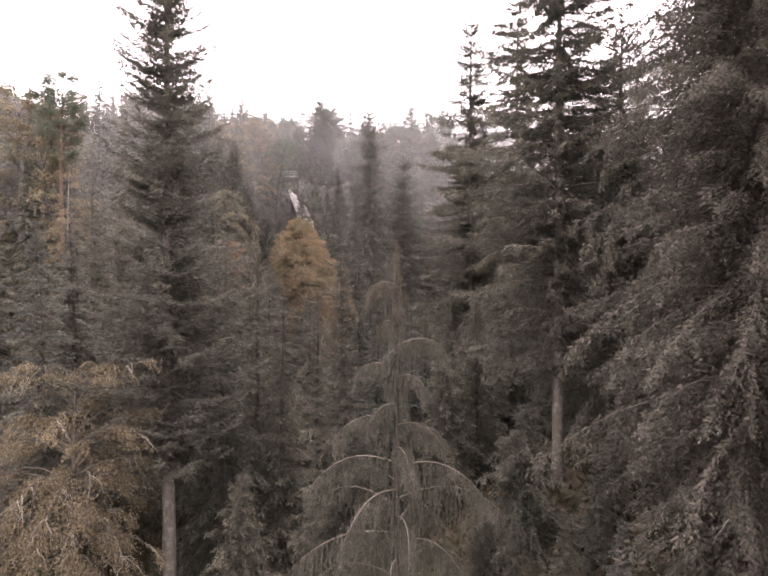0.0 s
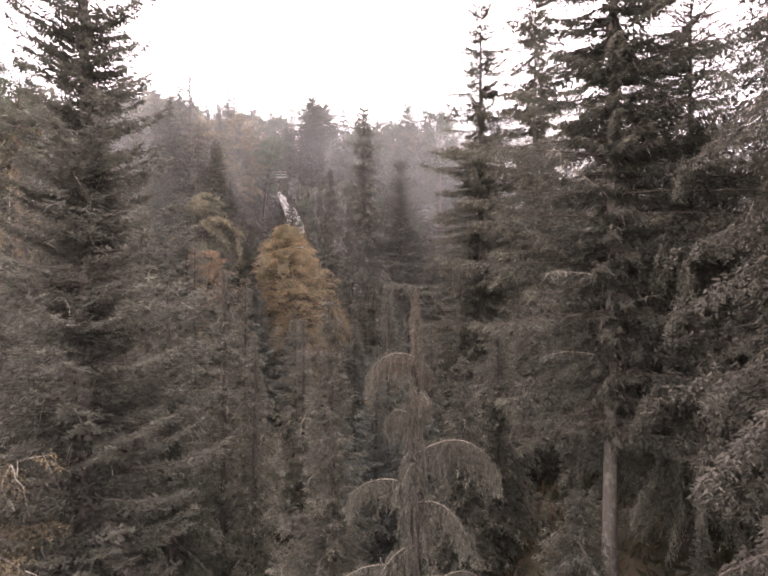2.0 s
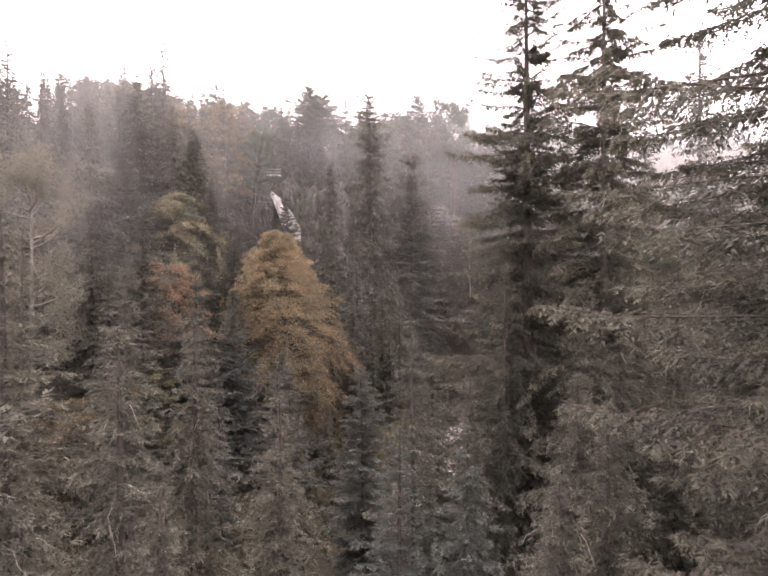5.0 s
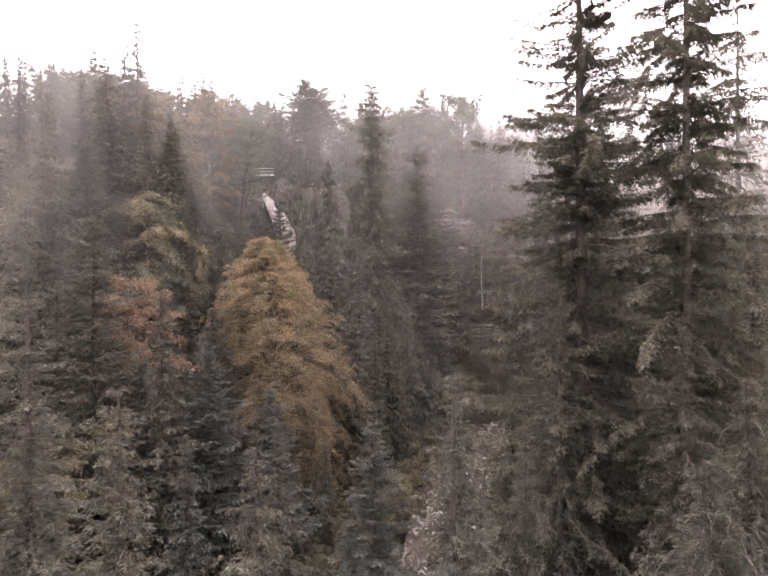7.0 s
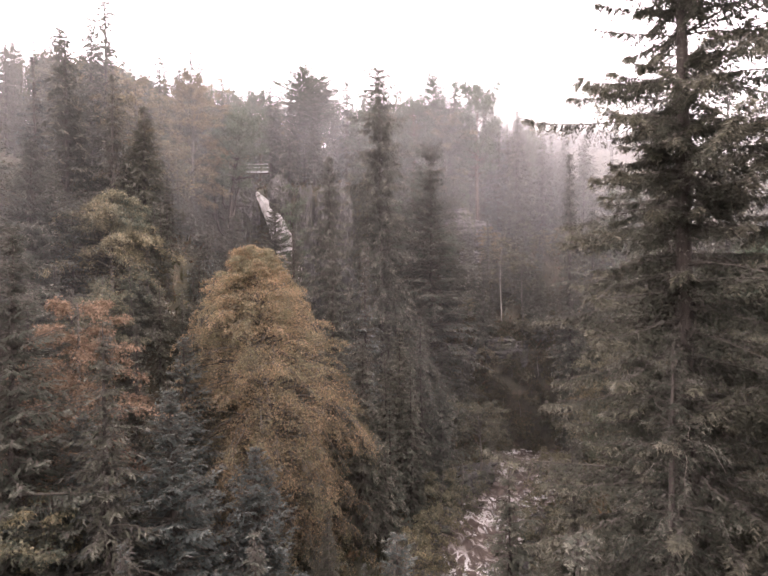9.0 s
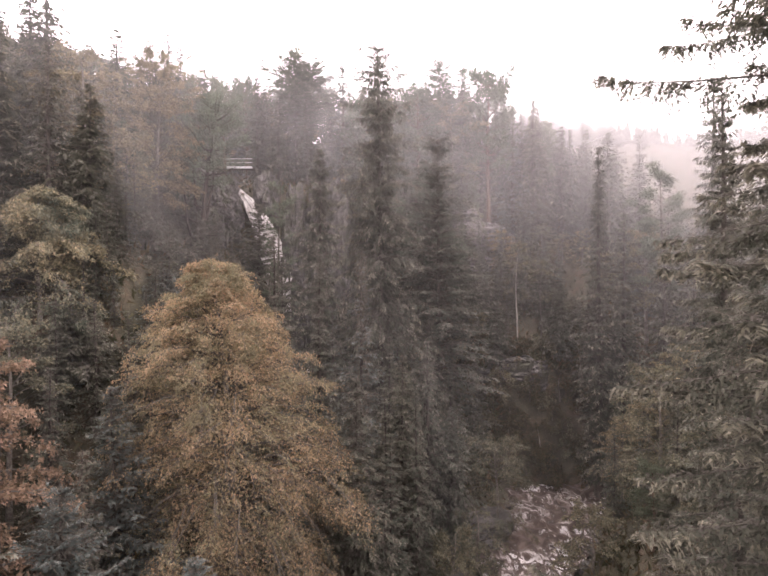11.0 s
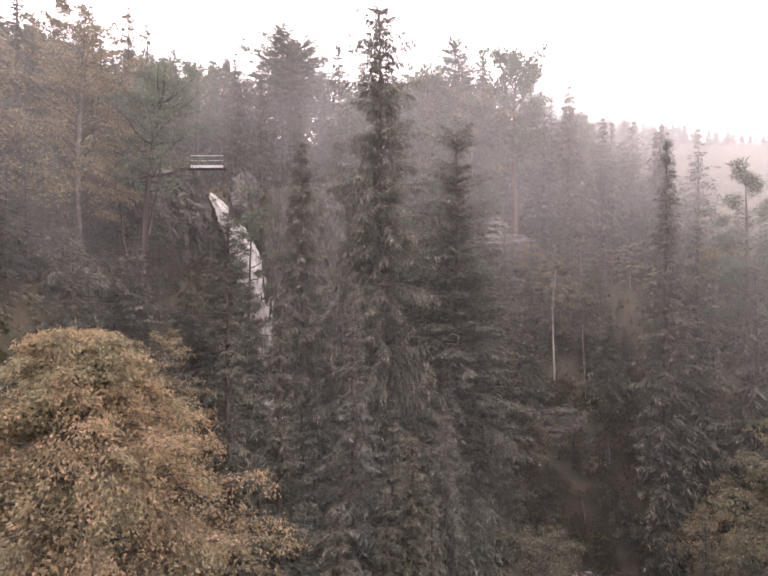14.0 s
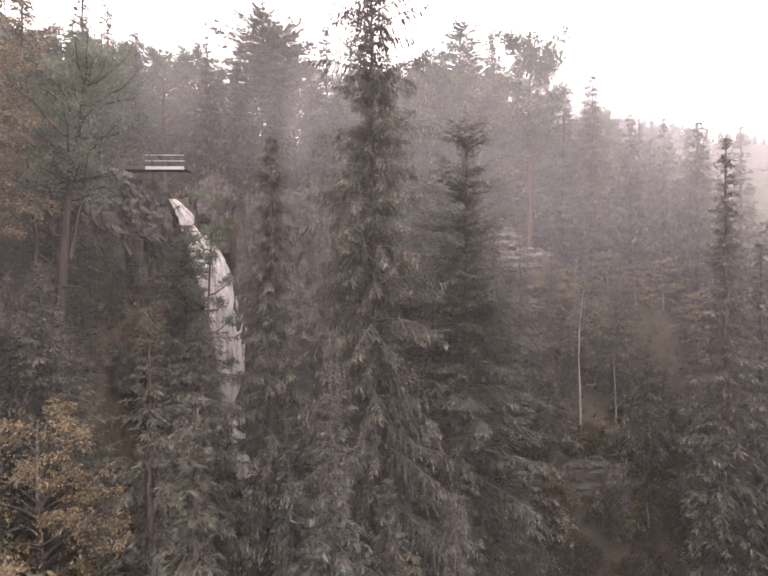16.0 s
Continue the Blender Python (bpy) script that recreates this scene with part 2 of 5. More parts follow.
# ---- trees ----
def conifer(name, x, y, z, h, radius, seed, mat, crown_from=0.15, whorls=40, per=5, nb=10, nt=5, blade=(0.45, 0.11), rise=0.15, droop=0.45, hang=0.35,
            shape=0.75, crossed=True, trunk_r=None, twigs=0, ragged=0.3, cones=0, gaps=0.0, limb_mat=None, label="", category="tree", group="", kind="", lean=0.0, limb_r=0.012, tipup=0.0, spread=0.3, bark=None, inner=0, open_side=None, fine=False, fill=0.6):
    """A spruce or fir: a tapered trunk, whorls of drooping limbs, side shoots along them and needle sprays along those."""
    rng = np.random.default_rng(seed)
    tree = new(name)
    tree.location = (x, y, z)
    tagged(tree, label, category, group, kind)
    trunk_r = trunk_r or h * 0.011
    part_mesh("trunk", trunk_geo(h, trunk_r, rng, lean, 9 if twigs else 6), bark or DARKBARK, tree, smooth=True)
    n = whorls * per
    tier = np.repeat(np.arange(whorls), per)
    f = np.clip(tier / (whorls - 1) + np.repeat(rng.normal(0, 0.22 / whorls, whorls), per) + rng.normal(0, 0.16 / whorls, n), 0, 0.995)
    tier_reach = rng.uniform(0.8, 1.16, whorls)
    keep = rng.uniform(size=n) > gaps * (1 - f)
    f, tier = f[keep], tier[keep]
    az = (tier * 2.4 + np.tile(np.arange(per), whorls)[keep] * 2 * np.pi / per + rng.normal(0, 0.3, len(f))) % (2 * np.pi)
    # shorter limbs between the tiers close the crown round the trunk
    more = int(fill * len(f))
    f = np.concatenate([f, rng.uniform(0, 0.97, more)])
    az = np.concatenate([az, rng.uniform(0, 2 * np.pi, more)])
    reach = np.concatenate([tier_reach[tier], rng.uniform(0.35, 0.72, more)])
    n = len(f)
    zz = (crown_from + (1 - crown_from) * f) * h
    prof = (1 - f) ** shape * np.minimum(1, 0.55 + 2.2 * f)
    if open_side is not None:
        # few, short limbs on the camera's side, so that the trunk shows
        face = np.cos(az - open_side) > 0.55
        prof = np.where(face, prof * 0.4 * (rng.uniform(size=n) > 0.45), prof)
    L = radius * (prof + 0.03) * reach * (1 + 0.8 * ragged * rng.normal(size=n)).clip(0.35, 1.6)
    out = np.stack([np.cos(az), np.sin(az), np.zeros(n)], 1)
    side = np.stack([-np.sin(az), np.cos(az), np.zeros(n)], 1)
    up = np.array([0, 0, 1.0])
    rs = rise + 0.3 * f ** 2 + 0.35 * np.maximum(f - 0.85, 0) / 0.15 + rng.normal(0, 0.07, n)
    dr = droop * (1 - 0.6 * f) * rng.uniform(0.7, 1.3, n)
    bend = rng.normal(0, 0.12, n)
    o = np.stack([lean * zz, np.zeros(n), zz], 1)

    def at(i, s):
        s_ = s[..., None]
        l_ = L[i][..., None]
        return o[i] + out[i] * l_ * s_ + side[i] * l_ * (bend[i][..., None] * s_ ** 2) + up * l_ * (rs[i][..., None] * s_ - dr[i][..., None] * s_ ** 2 + tipup * s_ ** 4)

    seg = 6 if crossed or inner > 20 else 4 if twigs else 2
    s = np.linspace(0, 1, seg)
    idx = np.arange(n)
    paths = at(idx[:, None].repeat(seg, 1), np.tile(s, (n, 1)))
    rad = (limb_r * L + 0.012)[:, None] * (1.05 - s)[None, :]
    part_mesh("branchwork", tubes(paths, rad, 4 if inner > 20 else 3), limb_mat or LIMB, tree, kind="stuff")
    # side shoots
    wgt = 0.5 + L / L.mean()
    i = np.sort(rng.choice(n, int(n * nb / (1 + 0.8 * fill)), p=wgt / wgt.sum()))
    m = len(i)
    s = rng.uniform(0.1, 1.02, m) ** 0.85
    p = at(i, s)
    tang = at(i, np.minimum(s + 0.05, 1.05)) - at(i, s - 0.05)
    tang = unit(tang)
    sg = np.where(rng.uniform(size=m) > 0.5, 1, -1)[:, None]
    d = unit(tang * 0.75 + side[i] * sg * rng.uniform(0.4, 1.1, (m, 1)) - up * (hang * rng.uniform(0.3, 1.6, (m, 1))))
    bl = (spread * L[i] * (1.08 - s) + 0.25) * rng.uniform(0.5, 1.3, m)
    # needle sprays along the shoots
    nt = max(2, round(nt * (0.75 if fine else 0.6)))
    blade = (blade[0] * 1.2, blade[1] * 1.15) if fine else blade
    j = np.repeat(np.arange(m), nt)
    q = len(j)
    t = np.tile((np.arange(nt) + 0.4) / nt, m) + rng.normal(0, 0.06, q)
    pos = p[j] + d[j] * (bl[j] * t)[:, None] - up * (hang * 0.5 * bl[j] * t ** 2)[:, None]
    way = d[j] + rng.normal(0, 1, (q, 3)) * np.array([0.45, 0.45, 0.2]) - up * (hang * rng.uniform(0.2, 1.1, (q, 1)))
    if fine:
        # needles stand off the shoot all round, like a brush
        off = unit(np.cross(d[j], up + rng.normal(0, 0.35, (q, 3)))) * np.where(rng.uniform(size=q) > 0.5, 1, -1)[:, None]
        way = d[j] * rng.uniform(0.3, 1.1, (q, 1)) + off * 0.75 - up * (0.3 * hang * rng.uniform(0.0, 1.0, (q, 1)))
        pos += off * 0.015
    small = 0.45 + 0.55 * np.minimum(1, 2.2 * (1 - f[i[j]]))
    ln = blade[0] * rng.uniform(0.6, 1.35, q) * small
    # sprays at the limb ends get the lighter tone that stands for skylight
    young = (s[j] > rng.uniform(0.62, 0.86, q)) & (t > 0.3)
    wide = blade[1] * rng.uniform(0.7, 1.3, q) * small
    leaves = kites(pos[~young], way[~young], ln[~young], wide[~young], rng, crossed, 0.68)
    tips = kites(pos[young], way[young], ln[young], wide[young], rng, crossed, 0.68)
    if not fine:
        # fronds along each shoot
        for start in ((0.2,) if blade[0] > 0.6 else (0.05, 0.5)):
            fl = np.minimum(bl * (0.8 if blade[0] > 0.6 else 0.55), 1.9 * blade[0]) * rng.uniform(0.7, 1.2, m)
            at_ = p + d * (bl * start)[:, None] - up * (hang * 0.5 * bl * start ** 2)[:, None]
            leaves = join(leaves, fans(at_, unit(d - up * (hang * start)), fl, 0.62 * blade[1] * rng.uniform(0.6, 1.2, m), 0.35 * hang * fl, rng))
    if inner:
        # coarser old sprays close to the limbs, toned for shade with haze over it
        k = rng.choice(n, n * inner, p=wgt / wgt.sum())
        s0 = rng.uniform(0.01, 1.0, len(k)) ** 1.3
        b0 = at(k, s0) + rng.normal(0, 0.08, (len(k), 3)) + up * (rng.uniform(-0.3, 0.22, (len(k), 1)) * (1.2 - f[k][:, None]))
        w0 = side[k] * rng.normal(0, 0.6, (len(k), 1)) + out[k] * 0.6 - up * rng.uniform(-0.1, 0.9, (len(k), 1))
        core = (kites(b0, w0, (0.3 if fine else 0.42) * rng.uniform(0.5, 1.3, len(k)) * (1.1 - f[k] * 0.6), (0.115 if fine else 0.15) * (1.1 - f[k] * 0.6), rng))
        # more inner sprays close round the trunk, in the same shade tone
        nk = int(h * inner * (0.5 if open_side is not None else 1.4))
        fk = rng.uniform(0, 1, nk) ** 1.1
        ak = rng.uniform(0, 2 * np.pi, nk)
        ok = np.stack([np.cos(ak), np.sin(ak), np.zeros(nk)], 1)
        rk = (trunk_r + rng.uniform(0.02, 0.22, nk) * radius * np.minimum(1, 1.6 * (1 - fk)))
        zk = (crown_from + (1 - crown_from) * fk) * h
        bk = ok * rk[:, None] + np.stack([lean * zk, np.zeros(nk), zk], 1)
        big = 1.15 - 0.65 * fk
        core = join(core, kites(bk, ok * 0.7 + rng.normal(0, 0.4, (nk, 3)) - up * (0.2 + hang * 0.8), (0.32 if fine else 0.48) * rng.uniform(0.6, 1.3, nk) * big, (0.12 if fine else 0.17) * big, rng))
        part_mesh("inner_growth", core, INNER_SHADE, tree, "dull brown old shoots inside the crown, toned for hazy shade", kind="stuff")
    part_mesh("crown", leaves, mat, tree, kind="stuff")
    # young_growth takes the limb ends, coloured as if the sky lit them
    part_mesh("young_growth", tips, LIT_BLUE_TIPS if mat == FIR_BLUE else LIT_DARK_TIPS if mat == DARKSPRUCE else LIT_TIPS, tree, "limb-end shoots in a lighter tone that stands for skylight", kind="stuff")
    if twigs:
        k = rng.integers(0, n, twigs)
        k = k[f[k] < 0.9]
        s0 = rng.uniform(0.35, 1.0, len(k))
        b = at(k, s0)
        way = unit(side[k] * rng.normal(0, 0.8, (len(k), 1)) + out[k] * 0.6 - up * rng.uniform(0.0, 1.0, (len(k), 1)))
        ll = rng.uniform(0.3, 1.1, len(k))
        s = np.linspace(0, 1, 5)
        pp = b[:, None, :] + way[:, None, :] * (ll[:, None] * s)[..., None] - up * (0.6 * ll[:, None] * s ** 2)[..., None] + rng.normal(0, 0.035, (len(k), 5, 3))
        part_mesh("lichen", tubes(pp, np.full((len(k), 1), 0.017) * (1.15 - s), 3), TWIG, tree, "pale lichen-covered hanging twigs", kind="stuff")
    if cones:
        k = rng.integers(0, q, cones)
        k = k[pos[k][:, 2] > h * 0.55]
        part_mesh("cone_crop", kites(pos[k], np.tile(-up, (len(k), 1)) + rng.normal(0, 0.12, (len(k), 3)), rng.uniform(0.1, 0.17, len(k)), np.full(len(k), 0.055), rng, True), CONE, tree, "brown hanging cones", kind="stuff")
    return tree


def broadleaf(name, x, y, z, h, radius, seed, mat, crown_from=0.3, limbs=70, nb=9, nt=14, leaf=0.16, rise=0.7, droop=0.75, hang=0.5, widest=0.35, trunk_r=None, bark=None,
              limb_mat=None, label="", category="tree", group="", kind="", lean=0.0, twigs=0, ragged=0.2, dome=0.5):
    """A broadleaved tree: a trunk, arching limbs, shoots along them and leaves hung along the shoots."""
    rng = np.random.default_rng(seed)
    tree = new(name)
    tree.location = (x, y, z)
    tagged(tree, label, category, group, kind)
    trunk_r = trunk_r or h * 0.014
    part_mesh("trunk", trunk_geo(h * 0.93, trunk_r, rng, lean, 8, 12, 0.3), bark or BARK, tree, smooth=True)
    n = limbs
    f = np.sort(rng.uniform(0, 1, n)) ** 0.9
    zz = (crown_from + (0.92 - crown_from) * f) * h
    az = np.arange(n) * 2.4 + rng.normal(0, 0.5, n)
    prof = np.where(f < widest, 0.8 + 0.2 * f / widest, np.maximum(0.0, 1 - (np.maximum(f - widest, 0) / (1.04 - widest)) ** 2) ** dome)
    L = radius * (prof + 0.06) * (1 + ragged * rng.normal(size=n)).clip(0.5, 1.4)
    out = np.stack([np.cos(az), np.sin(az), np.zeros(n)], 1)
    side = np.stack([-np.sin(az), np.cos(az), np.zeros(n)], 1)
    up = np.array([0, 0, 1.0])
    rs = rise * (0.7 + 0.9 * f) + rng.normal(0, 0.1, n)
    dr = droop * (1.1 - 0.5 * f) * rng.uniform(0.75, 1.25, n)
    bend = rng.normal(0, 0.2, n)
    o = np.stack([lean * zz, np.zeros(n), zz], 1)

    def at(i, s):
        s_ = s[..., None]
        l_ = L[i][..., None]
        return o[i] + out[i] * l_ * s_ + side[i] * l_ * (bend[i][..., None] * s_ ** 2) + up * l_ * (rs[i][..., None] * s_ - dr[i][..., None] * s_ ** 2)

    s = np.linspace(0, 1, 7)
    idx = np.arange(n)
    paths = at(idx[:, None].repeat(7, 1), np.tile(s, (n, 1)))
    paths[:, 1:] += rng.normal(0, 0.05 * radius / 6, (n, 6, 3))
    rad = (0.011 * L + 0.012)[:, None] * (1.08 - s)[None, :]
    part_mesh("branchwork", tubes(paths, rad, 4), limb_mat or LIMB, tree, kind="stuff")
    i = np.repeat(idx, nb)
    m = len(i)
    s = rng.uniform(0.25, 1.02, m)
    p = at(i, s)
    tang = unit(at(i, s + 0.05) - at(i, s - 0.05))
    sg = np.where(rng.uniform(size=m) > 0.5, 1, -1)[:, None]
    d = unit(tang * 0.9 + side[i] * sg * rng.uniform(0.3, 1.2, (m, 1)) + up * rng.normal(0.05, 0.3, (m, 1)) - up * hang * 0.4)
    bl = (0.3 * L[i] * (1.15 - s) + 0.09 * radius) * rng.uniform(0.6, 1.3, m)
    k3 = np.linspace(0, 1, 3)
    sh = p[:, None, :] + d[:, None, :] * (bl[:, None] * k3)[..., None] - up * (hang * 0.55 * bl[:, None] * k3 ** 2)[..., None]
    if leaf < 0.23:
        part_mesh("shoot_growth", tubes(sh, np.full((m, 1), 0.014) * (1.1 - k3), 3), limb_mat or LIMB, tree, kind="stuff")
    j = np.repeat(np.arange(m), nt)
    q = len(j)
    t = rng.uniform(0.1, 1.05, q)
    spread = unit(np.cross(d, up))
    pos = p[j] + d[j] * (bl[j] * t)[:, None] - up * (hang * 0.55 * bl[j] * t ** 2)[:, None] + spread[j] * (rng.normal(0, 0.3, q) * bl[j] * (1.1 - 0.5 * t))[:, None] + rng.normal(0, leaf * 0.6, (q, 3))
    way = d[j] * 0.7 + rng.normal(0, 0.55, (q, 3)) - up * rng.uniform(0.1, 0.9, (q, 1)) * hang * 1.6
    part_mesh("crown", kites(pos, way, leaf * rng.uniform(0.7, 1.4, q), leaf * rng.uniform(0.5, 0.9, q), rng), mat, tree, kind="stuff")
    if twigs:
        k = rng.integers(0, n, twigs)
        s0 = rng.uniform(0.5, 1.0, twigs)
        b = at(k, s0)
        way = unit(side[k] * rng.normal(0, 0.8, (twigs, 1)) + out[k] * 0.6 - up * rng.uniform(-0.2, 1.0, (twigs, 1)))
        ll = rng.uniform(0.5, 1.6, twigs)
        s = np.linspace(0, 1, 6)
        pp = b[:, None, :] + way[:, None, :] * (ll[:, None] * s)[..., None] - up * (0.7 * ll[:, None] * s ** 2)[..., None] + rng.normal(0, 0.05, (twigs, 6, 3))
        part_mesh("lichen", tubes(pp, np.full((twigs, 1), 0.02) * (1.15 - s), 3), TWIG, tree, "pale lichen-covered twigs", kind="stuff")
    return tree


def scots_pine(name, x, y, z, h, radius, seed, crown_from=0.55, limbs=26, puffs=9, needles=55, fork=0.0, label="", group="", mat=None, lean=0.0, flat=0.55, blade=(0.42, 0.1), trunk_r=None, bark=None):
    """A Scots pine: a bare reddish trunk, crooked limbs and rounded pads of needles at their ends."""
    rng = np.random.default_rng(seed)
    tree = new(name)
    tree.location = (x, y, z)
    tagged(tree, label, "tree", group)
    trunk_r = trunk_r or h * 0.014
    part_mesh("trunk", trunk_geo(h * 0.95, trunk_r, rng, lean, 8, 14, 0.35), bark or PINEBARK, tree, smooth=True)
    up = np.array([0, 0, 1.0])
    if fork:
        s = np.linspace(0, 1, 8)
        k = 3
        a = np.array([2.9, 0.4, 1.9])
        b = np.array([0.18, 0.26, 0.36]) * h
        base = np.stack([np.zeros(k), np.zeros(k), b], 1)
        o2 = np.stack([np.cos(a), np.sin(a) * 0.5, np.zeros(k)], 1)
        pp = base[:, None, :] + o2[:, None, :] * (fork * np.sqrt(s) )[None, :, None] + up * (h * np.array([0.5, 0.45, 0.4])[:, None] * s ** 1.15)[..., None] + rng.normal(0, 0.12, (k, 8, 3))
        part_mesh("fork", tubes(pp, np.full((k, 1), trunk_r * 0.55) * (1.1 - s), 6), bark or PINEBARK, tree, smooth=True)
    n = limbs
    f = np.sort(rng.uniform(0, 1, n))
    zz = (crown_from + (0.93 - crown_from) * f) * h
    az = np.arange(n) * 2.4 + rng.normal(0, 0.6, n)
    L = radius * np.sqrt(np.maximum(0.05, 1 - (np.abs(f - 0.35) / 0.72) ** 2)) * rng.uniform(0.55, 1.15, n)
    out = np.stack([np.cos(az), np.sin(az), np.zeros(n)], 1)
    s = np.linspace(0, 1, 6)
    rs = rng.uniform(0.05, 0.55, n) + 0.5 * f
    pp = np.stack([lean * zz, np.zeros(n), zz], 1)[:, None, :] + out[:, None, :] * (L[:, None] * s)[..., None] + up * (L[:, None] * rs[:, None] * s ** 1.5)[..., None]
    pp[:, 1:] += rng.normal(0, 0.08 * radius / 4, (n, 5, 3))
    part_mesh("branchwork", tubes(pp, (0.02 * L + 0.02)[:, None] * (1.1 - s), 4), bark or PINEBARK, tree, kind="stuff")
    i = np.repeat(np.arange(n), puffs)
    m = len(i)
    s0 = rng.uniform(0.45, 1.05, m)
    c = pp[i, 0] + (pp[i, 5] - pp[i, 0]) * s0[:, None] + rng.normal(0, 0.075 * radius, (m, 3)) * np.array([1, 1, flat])
    j = np.repeat(np.arange(m), needles)
    q = len(j)
    dirs = unit(rng.normal(size=(q, 3)) + up * 0.35)
    pos = c[j] + dirs * (0.16 * radius * rng.uniform(0.2, 1.0, q))[:, None] * np.array([1, 1, flat + 0.2])
    part_mesh("crown", kites(pos, dirs + rng.normal(0, 0.3, (q, 3)), blade[0] * rng.uniform(0.6, 1.3, q), np.full(q, blade[1]), rng), mat or PINE, tree, kind="stuff")
    return tree


def weeping_conifer(name, x, y, z, h, seed, label, radius=4.9, limbs=32, top_bend=0.7):
    """A weeping spruce with a nodding tip: limbs arch out and over, and curtains of thin shoots hang from them."""
    rng = np.random.default_rng(seed)
    tree = new(name)
    tree.location = (x, y, z)
    tagged(tree, label, "tree")
    up = np.array([0, 0, 1.0])
    def nod(v):
        tip = np.clip((v - 1) * h / 0.55 + 1, 0, 1)
        return np.stack([-top_bend * tip ** 2, np.zeros_like(v), v * h - 0.3 * tip ** 2], -1)
    s = np.concatenate([np.linspace(0, 0.95, 20), np.linspace(0.955, 1, 20)])
    part_mesh("trunk", tubes(nod(s)[None], (0.24 * (1 - s) ** 0.8 + 0.012)[None], 8), DARKBARK, tree, smooth=True)
    # main arms: metres below the tip, bearing, reach; then the fuller skirt
    arms = [(2.5, 3.5, 1.5), (2.9, 0.9, 0.9), (3.6, 5.2, 0.8), (4.4, 2.2, 1.5), (5.4, 0.15, 2.7), (5.7, 4.4, 1.5), (6.4, 3.0, 2.1), (6.9, 5.6, 1.9), (7.6, 1.5, 2.2), (8.2, 4.0, 1.9), (9.0, 3.25, 3.0), (9.2, 5.9, 2.3), (9.9, 0.6, 3.3), (10.3, 4.9, 2.4), (11.0, 3.3, 4.3), (11.2, 5.95, 4.2), (11.9, 2.4, 3.4)]
    for k in range(limbs - len(arms)):
        arms.append((12.3 + 0.42 * k, 4.1 + 2.39996 * k, radius * rng.uniform(0.7, 1.1)))
    down, az, L = np.array(arms).T
    n = len(arms)
    zz = h - down
    out = np.stack([np.cos(az), np.sin(az), np.zeros(n)], 1)
    side = np.stack([-np.sin(az), np.cos(az), np.zeros(n)], 1)
    o = np.stack([np.zeros(n), np.zeros(n), zz], 1)
    rs = rng.uniform(0.3, 0.5, n)
    dr = rs + rng.uniform(0.1, 0.4, n)
    bend = rng.normal(0, 0.12, n)

    def at(i, s):
        s_ = s[..., None]
        l_ = L[i][..., None]
        return o[i] + out[i] * l_ * s_ + side[i] * l_ * bend[i][..., None] * s_ ** 2 + up * l_ * (rs[i][..., None] * s_ - dr[i][..., None] * s_ ** 2.6)

    s = np.linspace(0, 1, 10)
    idx = np.arange(n)
    paths = at(idx[:, None].repeat(10, 1), np.tile(s, (n, 1)))
    part_mesh("branchwork", tubes(paths, (0.006 * L + 0.011)[:, None] * (1.1 - s), 5), WEEPTWIG, tree, "pale arching branches", kind="stuff")
    # hanging shoots: along the arms, at their side twigs, and close round the leader
    per = 150
    i = np.repeat(idx, per)
    m1 = len(i)
    s = rng.uniform(0.05, 1.0, m1) ** 0.8
    lat = rng.normal(0, 1, m1) * (0.06 + 0.1 * L[i] * (1 - 0.7 * s))
    b = at(i, s) + side[i] * lat[:, None] - up * (0.4 * np.abs(lat))[:, None]
    hl = (0.13 * L[i] + 0.3 + 0.17 * L[i] * np.sin(np.clip(s, 0, 1) * 5 + i) ** 2) * rng.uniform(0.45, 1.15, m1)
    d = unit(-up + out[i] * rng.normal(0.1, 0.1, (m1, 1)) + side[i] * rng.normal(0, 0.08, (m1, 1)))
    m2 = 620
    v = 14.0 * rng.uniform(0, 1, m2) ** 1.25
    a2 = rng.uniform(0, 2 * np.pi, m2)
    r2 = (0.05 + 0.028 * v + 0.004 * v ** 2) * rng.uniform(0.5, 1.25, m2)
    o2 = np.stack([np.cos(a2), np.sin(a2), np.zeros(m2)], 1)
    b2 = nod(1 - (0.35 + v) / h) + o2 * r2[:, None]
    d2 = unit(-up + o2 * rng.normal(0.12, 0.08, (m2, 1)))
    hl2 = 0.3 + 0.1 * np.minimum(v, 9) * rng.uniform(0.4, 1.4, m2)
    m3 = 30
    v3 = rng.uniform(0, 1, m3)
    b3 = nod(1 - 0.5 * v3 / h)
    d3 = unit(np.stack([-np.ones(m3) * (1 - 0.7 * v3), rng.normal(0, 0.35, m3), -0.25 - 0.9 * v3], 1))
    hl3 = rng.uniform(0.1, 0.34, m3)
    b, d, hl = np.concatenate([b, b2, b3]), np.concatenate([d, d2, d3]), np.concatenate([hl, hl2, hl3])
    m = len(hl)
    k4 = np.linspace(0, 1, 4)
    sway = rng.normal(0, 0.05, (m, 3)) * np.array([1, 1, 0])
    sh = b[:, None, :] + d[:, None, :] * (hl[:, None] * k4)[..., None] + sway[:, None, :] * np.sin(k4 * 3)[None, :, None]
    part_mesh("shoot_growth", tubes(sh, np.full((m, 1), 0.009) * (1.1 - k4), 3), LIMB, tree, kind="stuff")
    near_tip = b[:, 2] > h - 5.5
    nt = np.maximum(8, (hl * np.where(near_tip, 78, 34)).astype(int))
    j = np.repeat(np.arange(m), nt)
    q = len(j)
    t = rng.uniform(0, 1.03, q)
